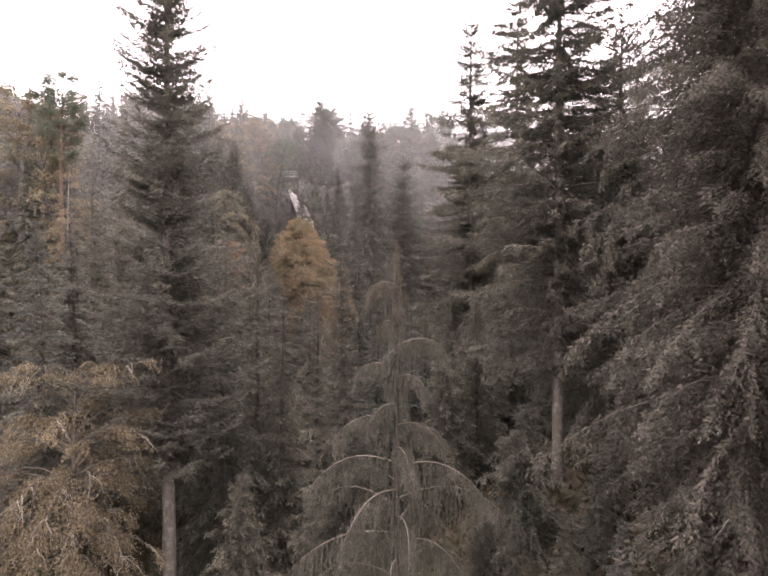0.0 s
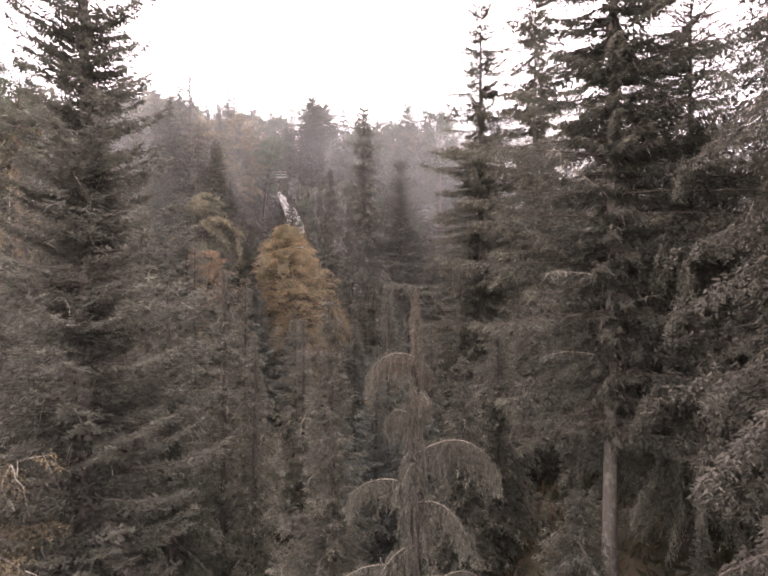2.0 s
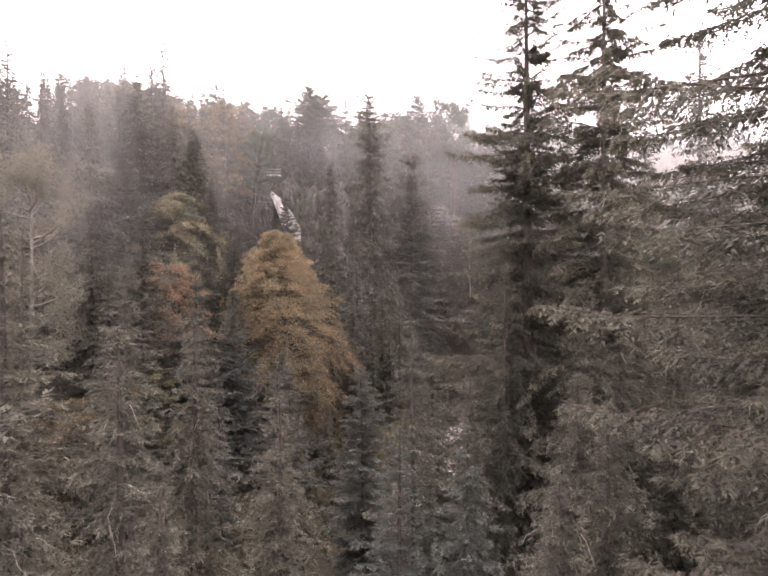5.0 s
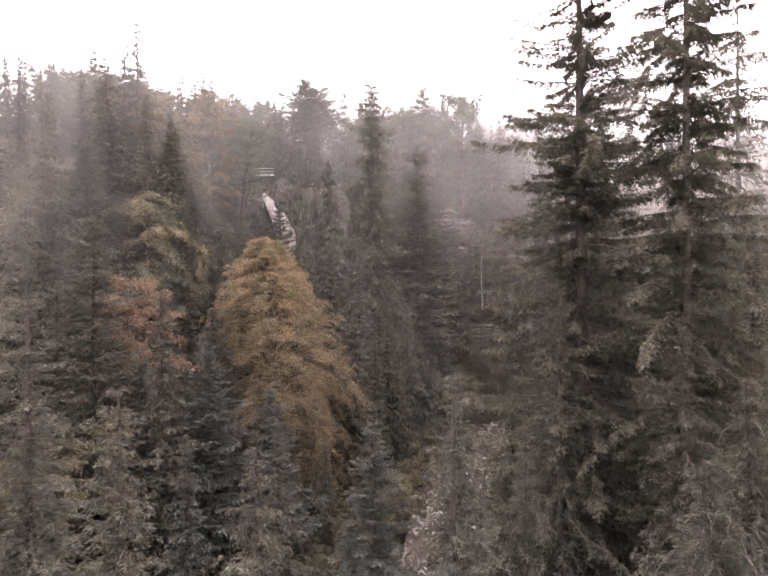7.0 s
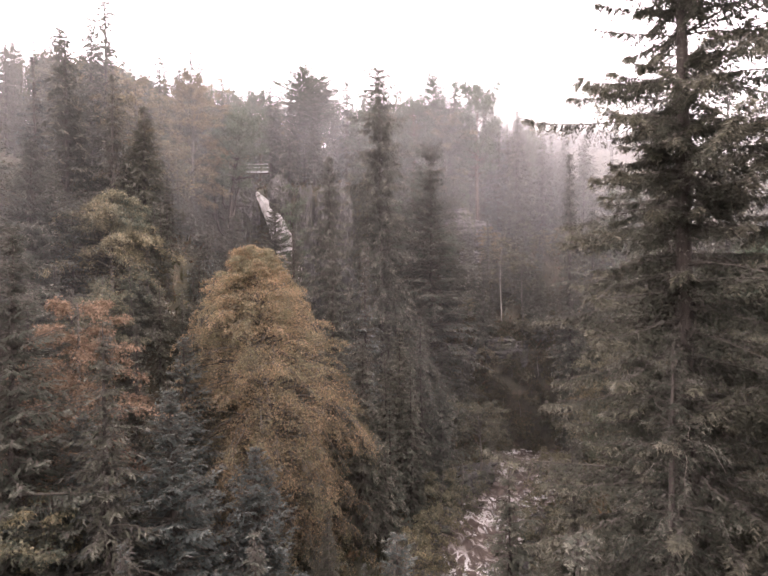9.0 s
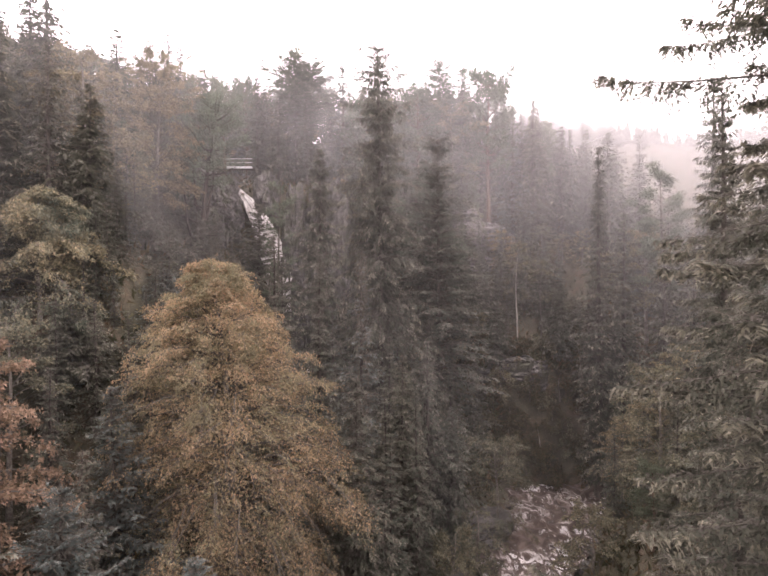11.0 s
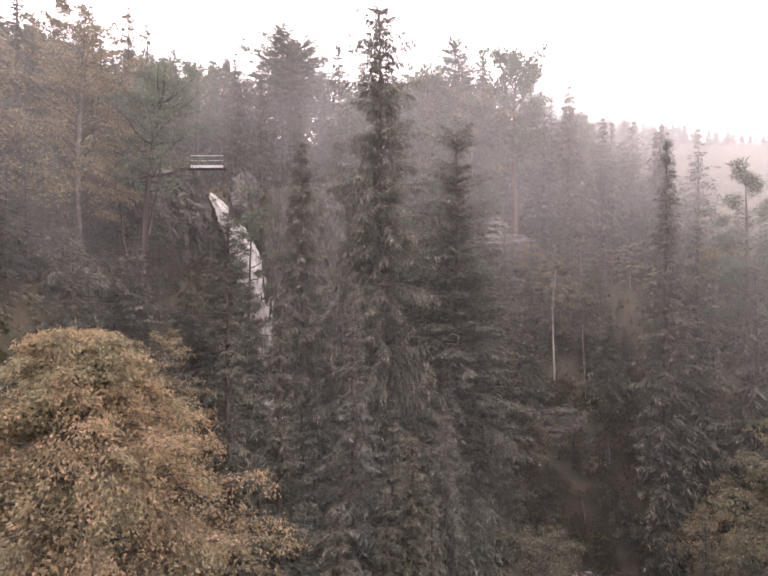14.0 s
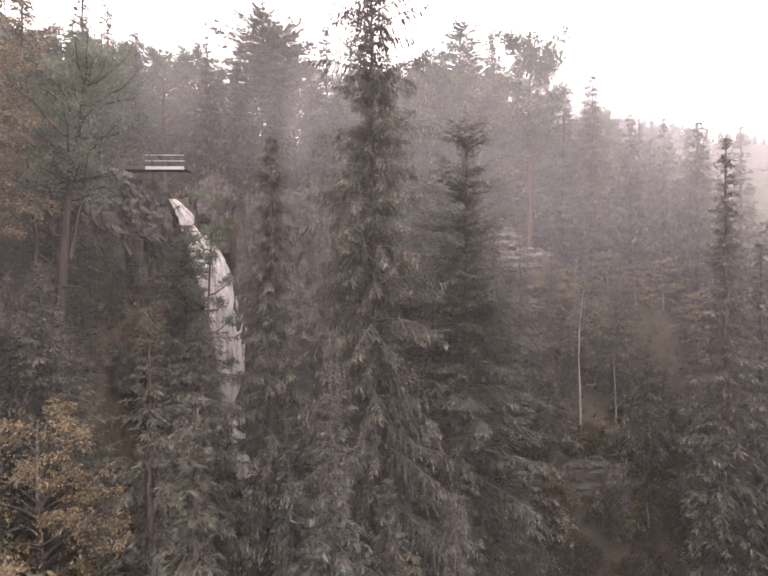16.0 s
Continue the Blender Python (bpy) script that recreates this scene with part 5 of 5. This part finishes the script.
for k in range(16):
    x, y = -15.0 + k * 0.62, 147.4 + (0.0, 1.6, 0.8, 2.4)[k % 4]
    plant(broadleaf, "cliff_bush", x, y, float(ground_z(x, y)) + (2.4, 1.8, 3.0)[k % 3], (1.8, 1.4, 2.1)[k % 3], 790 + k, (BRACKEN, BRACKEN, OLIVE)[k % 3], crown_from=0.05, limbs=20, nb=8, nt=12, leaf=0.2, rise=0.4, droop=0.8, label="brown heather and bushes on the slope beside the waterfall", category="shrub", group="shrubs beside the waterfall")
BELOW = "dense fir on the steep slope below the waterfall"
for k, (x, y, top, r, mat) in enumerate([(-27.5, 117.0, 46.5, 4.2, FIR_GREEN), (-14.3, 115.3, 44.0, 4.6, FIR_GREEN), (-8.6, 105.4, 41.6, 3.4, FIR_GREEN), (-5.4, 117.4, 42.6, 3.6, FIR_BLUE), (-24.2, 112.5, 40.5, 4.2, FIR_BLUE), (-30.0, 110.0, 43.0, 4.4, SPRUCE), (-17.8, 109.0, 33.5, 3.8, FIR_GREEN),
                                        (-23.0, 106.0, 35.5, 4.2, FIR_GREEN), (-11.4, 112.0, 31.5, 3.8, FIR_BLUE), (-27.5, 102.5, 37.0, 4.4, SPRUCE), (-19.5, 129.0, 39.0, 3.4, FIR_GREEN), (-24.5, 134.0, 40.0, 3.8, SPRUCE), (-29.0, 127.0, 47.0, 3.6, SPRUCE), (-9.6, 140.0, 36.0, 3.2, SPRUCE), (-33.0, 134.0, 56.0, 3.8, SPRUCE), (-20.5, 141.5, 30.0, 3.0, FIR_GREEN), (-33.0, 118.5, 47.0, 4.0, SPRUCE), (-36.0, 112.0, 49.0, 4.2, FIR_GREEN), (-38.0, 124.0, 56.0, 4.0, SPRUCE), (-30.6, 121.5, 50.0, 3.6, SPRUCE), (-34.5, 106.0, 46.0, 4.2, SPRUCE), (-27.0, 123.0, 43.0, 3.4, SPRUCE), (-20.6, 113.0, 36.5, 3.6, FIR_GREEN)]):
    plant(conifer, "fir_tree" if mat != SPRUCE else "spruce_tree", x, y, top, r, 400 + k, mat, crown_from=0.02, whorls=30, per=6, nb=15, nt=7, inner=24, shape=0.75, droop=0.3, hang=0.35, blade=(0.32, 0.09), spread=0.34, crossed=False, label=BELOW)
plant(broadleaf, "birch_tree", -19.2, 114.6, 40.5, 3.8, 431, TAN, crown_from=0.1, limbs=90, nb=10, nt=20, leaf=0.15, label="small tan birch among the firs below the waterfall")
plant(broadleaf, "birch_tree", -29.5, 124.0, 66.0, 4.4, 432, TAN, crown_from=0.2, limbs=90, nb=12, nt=26, leaf=0.17, rise=0.9, droop=0.7, widest=0.3, label="tall tan birch in autumn leaf on the wooded hillside")
for k in range(26):
    x = 4.5 + k * 1.15
    y = (140.4, 142.2, 141.2, 143.4)[k % 4]
    plant(broadleaf, "cliff_bush", x, y, float(ground_z(x, y)) + (3.6, 2.6, 4.4, 3.0, 5.2)[k % 5], (2.2, 1.7, 2.5)[k % 3], 440 + k, (OLIVE, BRACKEN, BRACKEN)[k % 3], crown_from=0.05, limbs=22, nb=8, nt=12, leaf=0.24, rise=0.4, droop=0.8, label="dark shrub clinging to the mossy river cliff", category="shrub", group="shrubs on the river cliff")
for k, (x, y, top, r, mat) in enumerate([(-0.6, 99.0, 14.5, 2.4, LIME), (1.6, 104.5, 14.0, 2.6, OLIVE), (3.4, 112.0, 15.5, 3.0, OLIVE), (6.8, 118.0, 15.5, 3.0, OLIVE), (13.0, 105.0, 14.0, 3.0, OLIVE), (17.0, 112.0, 17.0, 3.4, OLIVE), (26.8, 122.0, 20.0, 3.6, OLIVE), (30.5, 128.0, 24.0, 3.6, TAN)]):
    plant(broadleaf, "bank_bush", x, y, top, r, 470 + k, mat, crown_from=0.05, limbs=34, nb=9, nt=18, leaf=0.19, rise=0.5, droop=0.8, label="low leafy bush on the rocky river bank", category="shrub", group="bushes along the river")
for k in range(22):
    y = 97 + k * 1.75
    x = float(river_x(y)) + (-1 if k % 2 else 1) * (4.6 + 0.09 * (y - 97)) + (0.5, -0.4, 0.2)[k % 3]
    boulder("boulder", x, y, 4.4 + 0.03 * y, (1.2, 0.8, 1.6)[k % 3], (1.0, 1.4)[k % 2], (0.9, 0.6, 1.2, 0.8)[k % 4], 60 + k, ROCK, "dark wet boulder at the edge of the rapids", "boulders along the river", 0.2, k * 0.7, 3)

for k, (x, y, top, r) in enumerate([(6.6, 136.5, 31.0, 3.0), (3.4, 133.5, 35.0, 3.2), (10.8, 140.5, 27.5, 2.8), (2.0, 126.0, 30.0, 3.2), (-2.4, 122.0, 33.0, 3.4), (4.6, 121.0, 25.0, 3.0), (14.6, 143.2, 36.0, 2.8), (24.6, 143.4, 39.0, 3.0), (28.4, 142.4, 36.0, 3.0), (31.8, 140.5, 38.0, 3.2), (10.4, 145.5, 42.0, 3.2), (13.4, 148.0, 44.0, 3.0), (24.0, 149.5, 46.0, 3.0), (20.6, 152.0, 44.0, 2.6)]):
    plant(conifer, "spruce_tree", x, y, top, r, 540 + k, (SPRUCE, FIR_GREEN)[k % 2], crown_from=0.03, whorls=28, per=6, nb=14, nt=6, inner=18, crossed=False, shape=0.75, droop=0.35, hang=0.45, blade=(0.4, 0.12), label="dark conifer on the steep bank above the river")

for k in range(22):
    z = 12.5 + k * 5.3 % 12
    x, y = 12.0 + k * 0.72, 139.5 + (z - 8.6) / 4.85
    plant(broadleaf, "cliff_bush", x, y, float(ground_z(x, y)) + (2.2, 1.6, 2.7)[k % 3], (1.6, 1.3, 1.9)[k % 3], 720 + k, (BRACKEN, OLIVE, BRACKEN, BRACKEN)[k % 4], crown_from=0.05, limbs=22, nb=8, nt=13, leaf=0.19, rise=0.35, droop=0.9, label="dark shrub clinging to the mossy river cliff", category="shrub", group="shrubs on the river cliff")

# skyline trees
RIDGE = "conifer on the misty ridge line"
plant(conifer, "scots_pine", -19.0, 163.0, 82.0, 6.4, 71, PINE, crown_from=0.5, whorls=24, per=8, nb=20, nt=6, crossed=False, shape=0.34, rise=0.35, droop=0.3, hang=0.1, blade=(0.5, 0.18), ragged=0.3, inner=8, fill=0.3, label="broad-crowned pine standing out on the misty ridge")
plant(conifer, "scots_pine", -16.2, 163.6, 80.2, 5.6, 73, PINE, crown_from=0.5, whorls=24, per=8, nb=20, nt=6, crossed=False, shape=0.34, rise=0.35, droop=0.3, hang=0.1, blade=(0.5, 0.18), ragged=0.3, inner=8, fill=0.3, label="broad-crowned pine standing out on the misty ridge")
plant(conifer, "scots_pine", 8.2, 162.5, 80.6, 7.4, 72, PINE, crown_from=0.1, whorls=38, per=8, nb=20, nt=6, crossed=False, shape=0.42, rise=0.3, droop=0.25, hang=0.1, blade=(0.55, 0.2), ragged=0.3, inner=8, label="dense pine standing out on the misty ridge")
for k, (x, y, top, r) in enumerate([(-37.0, 115.2, 73.0, 4.6), (-39.2, 116.2, 70.6, 3.8), (-38.6, 109.5, 65.6, 3.8), (-32.6, 120.9, 67.5, 3.6), (-41.8, 166.0, 86.0, 4.2), (-37.0, 140.5, 75.0, 3.8), (14.2, 171.0, 83.0, 3.4), (-36.0, 162.0, 80.0, 3.6), (27.0, 166.0, 74.0, 3.4), (-28.5, 131.0, 60.0, 3.6), (-46.0, 121.0, 72.0, 4.0), (-31.0, 112.0, 58.0, 4.0), (-54.0, 103.0, 68.1, 4.2)]):
    plant(conifer, "spruce_tree", x, y, top, r, 80 + k, SPRUCE, crown_from=0.08, whorls=34, per=5, nb=7, nt=4, shape=0.8, droop=0.3, hang=0.35, blade=(0.7, 0.22), label=RIDGE if y > 130 else "pointed spruce on the wooded hillside")
plant(broadleaf, "larch_tree", -31.2, 119.5, 57.0, 3.4, 95, LIME, crown_from=0.2, limbs=50, nb=8, nt=12, leaf=0.26, widest=0.2, label="yellowing larch on the wooded hillside")
plant(broadleaf, "birch_tree", -39.5, 120.5, 66.5, 4.0, 96, TAN, crown_from=0.2, limbs=50, nb=8, nt=12, leaf=0.28, widest=0.3, label="tan autumn birch on the wooded hillside")

# ---- the forest between: a few trees, set again and again ----
FOREST = "dark conifer in the dense mixed forest"


def conifer_stock(first, y0, count, whorls, per, nb, nt, blade, inner):
    made = []
    for k in range(count):
        mat = (SPRUCE, FIR_GREEN, SPRUCE, FIR_BLUE, SPRUCE)[k]
        made.append(conifer("spruce_tree" if mat == SPRUCE else "fir_tree", 0, y0 - 20 * k, -60, 22, 3.5, first + k, mat, crown_from=0.03, whorls=whorls, per=per, nb=nb, nt=nt, shape=(0.8, 0.9, 0.7, 0.95, 0.75)[k], droop=0.35, hang=(0.35, 0.25, 0.6, 0.2, 0.45)[k],
                            crossed=False, blade=blade, inner=inner, label=FOREST, group="forest conifers"))
    return made


stock = conifer_stock(200, -700, 5, 26, 5, 9, 4, (0.72, 0.27), 8)
stock_mid = conifer_stock(205, -1100, 5, 26, 5, 9, 4, (0.48, 0.16), 9)
stock_near = conifer_stock(210, -1300, 4, 28, 6, 13, 5, (0.32, 0.1), 22)
stock_b = []
for k in range(3):
    mat = (OLIVE, LIME, TAN)[k]
    stock_b.append(broadleaf("birch_tree", 0, -850 - 20 * k, -60, 18, 4.0, 220 + k, mat, crown_from=0.2, limbs=36, nb=10, nt=18, leaf=0.24, widest=0.25, label=("olive birch in the mixed forest", "yellow-green birch in the mixed forest", "tan leafed birch in the mixed forest")[k], group="forest birches"))
stock_p = [scots_pine("scots_pine", 0, -950 - 20 * k, -60, 22, 4.2, 240 + k, crown_from=0.35, limbs=44, puffs=9, needles=22, flat=0.8, blade=(0.45, 0.15), label="Scots pine in the mixed forest", group="forest pines") for k in range(2)]
taken = []
rng = np.random.default_rng(77)


def scatter(count, x0, x1, y0, y1, h0, h1, ceiling=None, mixb=0.12, mixp=0.08, gap=3.2, avoid=()):
    done = tries = 0
    while done < count and tries < count * 40:
        tries += 1
        x, y = rng.uniform(x0, x1), rng.uniform(y0, y1)
        if y < 143 and abs(x - river_x(y)) < 8.5:
            continue
        if any((x - a) ** 2 + (y - b_) ** 2 < gap ** 2 for a, b_ in taken) or any(a <= x <= b_ and c <= y <= d for a, b_, c, d in avoid):
            continue
        z = float(ground_z(x, y)) - 0.5
        h = rng.uniform(h0, h1)
        if ceiling is not None:
            h = min(h, ceiling(x, y) - z)
            if h < 4:
                continue
        u = rng.uniform()
        pool, h_ref = (stock_b, 18) if u < mixb else (stock_p, 22) if u < mixb + mixp else (stock_near if y < 88 else stock_mid if y < 146 else stock, 22)
        s = h / h_ref
        w = s * rng.uniform(0.9, 1.25)
        t = copy_thing(pool[rng.integers(len(pool))], pose(x, y, z, 0, 0, rng.uniform(0, 360)))
        t.scale = (w, w, s)
        taken.append((x, y))
        done += 1


hero = [ob for ob in scene.objects if ob.parent is None and ob.type == "EMPTY" and ob.location.y > -500]
taken += [(ob.location.x, ob.location.y) for ob in hero]

# how high the woods stand against the sky, as a slope seen from four places along the flight: across, up
SKYLINE = [((0, 0, 30), (-0.71, -0.53, -0.3, -0.17, 0.01, 0.1), (0.36, 0.335, 0.335, 0.32, 0.295, 0.305)),
           ((-4, 48.3, 38.2), (-0.71, -0.62, -0.48, -0.41, -0.32, -0.21, -0.03, 0.1, 0.2, 0.29, 0.71), (0.43, 0.42, 0.4, 0.375, 0.37, 0.335, 0.345, 0.345, 0.32, 0.3, 0.29)),
           ((-3.7, 68.4, 41.6), (-0.71, -0.62, -0.48, -0.35, -0.24, -0.08, 0.1, 0.24, 0.36, 0.42, 0.71), (0.46, 0.45, 0.43, 0.4, 0.37, 0.38, 0.38, 0.37, 0.31, 0.305, 0.285)),
           ((-2.8, 88.4, 45.1), (-0.71, -0.66, -0.5, -0.33, -0.285, -0.12, 0.105, 0.27, 0.42, 0.71), (0.5, 0.465, 0.44, 0.415, 0.4, 0.405, 0.39, 0.39, 0.315, 0.28))]


def sky_limit(x, y):
    top = 200.0
    for (ex, ey, ez), across, up in SKYLINE:
        if y - ey > 12 and abs(x - ex) / (y - ey) < 0.75:
            top = min(top, ez + float(np.interp((x - ex) / (y - ey), across, up)) * (y - ey))
    return top + 0.6


def under_path(x, y):
    """Tops stay well under the line of flight and the views beyond it."""
    eye = 30 + 0.165 * y
    return min(sky_limit(x, y), eye - 7 - 7 * max(0.0, 1 - abs(x + 2) / 12) + 0.35 * max(0.0, abs(x + 2) - 12))


def woods(count, x0, x1, y0, y1, h0, h1, label, gap=3.0, avoid=(), sprays=700, wide=1.0):
    """Far woods that nobody could count: conifers joined into one mesh."""
    vs, fs, off, done, tries = [], [], 0, 0, 0
    ins = [[c for c in t.children if c.name.startswith("crown")][0].data for t in stock]
    pts = []
    for me in ins:
        a = np.empty(len(me.vertices) * 3, np.float32)
        me.vertices.foreach_get("co", a)
        corner = np.empty(len(me.loops), np.int32)
        me.loops.foreach_get("vertex_index", corner)
        pts.append(a.reshape(-1, 3)[corner].reshape(-1, 3, 3))
    while done < count and tries < count * 40:
        tries += 1
        x, y = rng.uniform(x0, x1), rng.uniform(y0, y1)
        if any((x - a) ** 2 + (y - c) ** 2 < gap ** 2 for a, c in taken) or any(a <= x <= c and d <= y <= e for a, c, d, e in avoid):
            continue
        z = float(ground_z(x, y)) - 0.5
        h = min(rng.uniform(h0, h1), sky_limit(x, y) - z)
        if h < 7:
            continue
        k = rng.integers(len(pts))
        p = pts[k][rng.permutation(len(pts[k]))[:sprays]]
        mid = p.mean(axis=1, keepdims=True)
        p = (mid + (p - mid) * 2.3).reshape(-1, 3)
        a = rng.uniform(0, 6.28)
        s, w = h / 22, h / 22 * wide * rng.uniform(0.9, 1.3)
        vs.append(np.stack([x + w * (p[:, 0] * np.cos(a) - p[:, 1] * np.sin(a)), y + w * (p[:, 0] * np.sin(a) + p[:, 1] * np.cos(a)), z + s * p[:, 2]], 1))
        taken.append((x, y))
        done += 1
    v = np.concatenate(vs)
    ob = new("woods", mesh_from("woods", v, np.arange(len(v)).reshape(-1, 3), SPRUCE))
    return tagged(ob, label, "woods", kind="stuff")


def set_tree(pool, k, x, y, top, wide=1.0):
    """One more forest tree, of the height that its place asks for."""
    z = float(ground_z(x, y)) - 0.5
    s = (top - z) / (18 if pool is stock_b else 22)
    t = copy_thing(pool[k % len(pool)], pose(x, y, z, 0, 0, 47.0 * k))
    t.scale = (s * wide, s * wide, s)
    taken.append((x, y))


for k, (x, top) in enumerate([(12.6, 79.8), (14.7, 78.7), (16.8, 78.4), (19.0, 77.0), (21.7, 75.9), (24.9, 72.4), (27.2, 72.4), (30.0, 70.0), (-9.9, 78.7), (-6.5, 76.5), (-13.5, 77.5), (-25.4, 77.3), (-28.5, 78.0), (-31.7, 79.8), (-41.6, 84.4), (-45.8, 81.5), (-50.0, 84.0), (3.6, 75.5), (33.5, 68.5)]):
    set_tree((stock, stock, stock_p, stock, stock)[k % 5], k, x, 163.5 + 5 * math.sin(k * 2.1), top, 0.95)
scatter(60, -75, 45, 158, 172, 20, 32, ceiling=sky_limit, gap=3.0, avoid=[(-34, -22, 150, 160)], mixp=0.2)
woods(130, -90, 60, 172, 200, 20, 32, "misty conifer woods along the top of the ridge")
for k, (x, y, top) in enumerate([(-28.5, 92.0, 37.0), (-24.0, 93.5, 34.0), (-20.5, 97.0, 33.0), (-32.0, 96.0, 39.0), (-31.5, 86.0, 36.0), (-35.5, 90.0, 40.0), (-20.0, 90.0, 30.0), (-37.0, 83.0, 38.0)]):
    set_tree(stock_near, k, x, y, top, 1.1)
for k in range(34):
    x, y = -30.6 + k * 3.7 % 7.6, 98.0 + k * 1.15
    set_tree(stock_mid, k, x, y, float(ground_z(x, y)) + (8.6 if y < 117 else 5.6) + 1.2 * math.sin(k * 1.9), 1.15)
for k in range(30):
    x, y = 12.0 + k * 5.3 % 25, 144.6 + k * 3.1 % 13
    set_tree(stock_mid if k % 4 else stock_b, k, x, y, float(ground_z(x, y)) + 6.4 + 1.8 * math.sin(k * 2.3), 1.2)
for k, (x, y, top) in enumerate([(13.4, 151.0, 50.6), (17.4, 152.2, 49.4), (10.8, 153.0, 53.0)]):
    set_tree(stock_mid, k, x, y, top, 0.9)
for k, (x, y) in enumerate([(16.0, 54.0), (19.0, 57.6), (15.0, 58.6), (18.2, 52.0), (13.2, 61.6), (17.6, 61.0), (22.0, 62.0), (20.4, 71.0), (28.0, 62.6), (31.0, 79.0), (-26.4, 76.6), (-36.5, 74.0), (-32.0, 65.6), (-12.0, 101.6), (-8.0, 91.0), (-5.0, 86.0), (-13.4, 106.0), (-18.6, 99.6)]):
    set_tree(stock_near, k, x, y, float(ground_z(x, y)) + 9.0 + 2.0 * math.sin(k * 2.7), 1.2)
for k, (x, y, top) in enumerate([(-33.6, 58.4, 36.4), (-31.6, 55.4, 35.0), (35.0, 132.6, 45.0), (38.6, 131.6, 46.5), (36.6, 130.0, 41.0)]):
    set_tree(stock_near if y < 100 else stock_mid, k, x, y, top, 1.2)
for k, (x, y) in enumerate([(9.4, 28.0), (12.2, 31.0), (7.6, 31.4), (10.8, 24.4), (14.6, 34.4), (6.4, 35.6)]):
    set_tree(stock_near, k, x, y, float(ground_z(x, y)) + 6.5 + math.sin(k * 2.3), 1.3)
for k, (x, y, top) in enumerate([(-25.0, 101.0, 38.0), (-24.0, 104.2, 37.0), (-22.4, 107.4, 38.5), (-26.2, 106.4, 41.0), (-27.6, 100.4, 40.0), (-21.6, 103.0, 35.0), (-29.0, 108.5, 44.0)]):
    set_tree(stock_mid, k, x, y, top, 1.1)
for k in range(30):
    x, y = -14.5 + k * 2.9 % 11.5, 142.0 + k * 1.7 % 9.5
    set_tree(stock_mid, k, x, y, float(ground_z(x, y)) + 6.0 + 2.0 * math.sin(k * 1.7), 1.25)
for k in range(30):
    x, y = -35.0 + k * 3.3 % 11.5, 124.0 + k * 2.3 % 25
    set_tree(stock_mid, k + 2, x, y, min(float(ground_z(x, y)) + 6.0 + 1.5 * math.sin(k * 2.1), 52.0), 1.25)
scatter(64, -75, -33, 92, 158, 19, 32, ceiling=sky_limit, mixb=0.2, mixp=0.0)
scatter(30, -40, -27, 92, 124, 12, 18, ceiling=lambda x, y: 50.0, mixb=0.2)
scatter(34, -12, 26, 143.5, 160, 12, 21, ceiling=lambda x, y: min(58.0, sky_limit(x, y)), gap=2.4, avoid=[(10, 22, 143, 157)])
scatter(26, -12, 6, 104, 142, 10, 24, mixb=0.0, ceiling=lambda x, y: 27.0 + 0.6 * max(0.0, y - 110), gap=2.4)
scatter(26, 34, 60, 95, 160, 14, 22, ceiling=sky_limit, mixb=0.15)
woods(120, -140, -58, 60, 180, 17, 28, "conifer woods covering the upper hillside")
woods(70, -80, -40, 46, 98, 12, 20, "conifer woods on the lower hillside")
woods(60, 45, 120, 110, 215, 14, 22, "misty conifer woods on the far side of the valley")
scatter(24, 22, 40, 100, 138, 8, 16, ceiling=lambda x, y: 34.0, mixb=0.2)
scatter(16, -45, -8, 36, 98, 9, 26, ceiling=under_path, mixb=0.0, mixp=0.0)
scatter(14, 8, 50, 36, 100, 9, 24, ceiling=under_path, mixb=0.0, mixp=0.0)
woods(90, -75, 75, -60, 12, 10, 18, "conifer woods around the start of the flight", 5.0)
scatter(12, -40, 40, 10, 40, 8, 18, ceiling=lambda x, y: 14.0 + 0.25 * max(0.0, abs(x) - 10), mixb=0.0, mixp=0.0)
woods(90, 42, 92, 8, 108, 12, 20, "conifer woods on the eastern side of the valley", 4.0)
woods(60, -88, -34, -4, 46, 12, 19, "conifer woods on the western side of the valley", 4.0)
woods(130, 55, 185, 292, 330, 9, 20, "distant conifer woods on a ridge fading into mist", 3.0, sprays=1300, wide=1.5)

# ---- undergrowth ----
q = 120000
ux, uy = rng.uniform(-45, 45, q), rng.uniform(20, 168, q)
ux[:40000], uy[:40000] = rng.uniform(2, 34, 40000), rng.uniform(139, 146, 40000)
ok = (np.abs(ux - river_x(uy)) > 8) | (uy > 143)
ux, uy = ux[ok], uy[ok]
q = len(ux)
uz = ground_z(ux, uy) + roughness(ux, uy) * 0.8
base = np.stack([ux, uy, uz], 1) + rng.normal(0, 0.25, (q, 3))
blades = kites(base, rng.normal(0, 0.7, (q, 3)) + np.array([0, -0.2, 0.8]), rng.uniform(0.5, 1.3, q), rng.uniform(0.15, 0.45, q), rng)
under = new("undergrowth", mesh_from("undergrowth", blades[0], blades[1], BRACKEN))
tagged(under, "brown bracken, heather and moss covering the forest floor", "undergrowth", kind="stuff")
for ob in stock + stock_mid + stock_near + stock_b + stock_p:
    for o in [*ob.children_recursive, ob]:
        bpy.data.objects.remove(o)
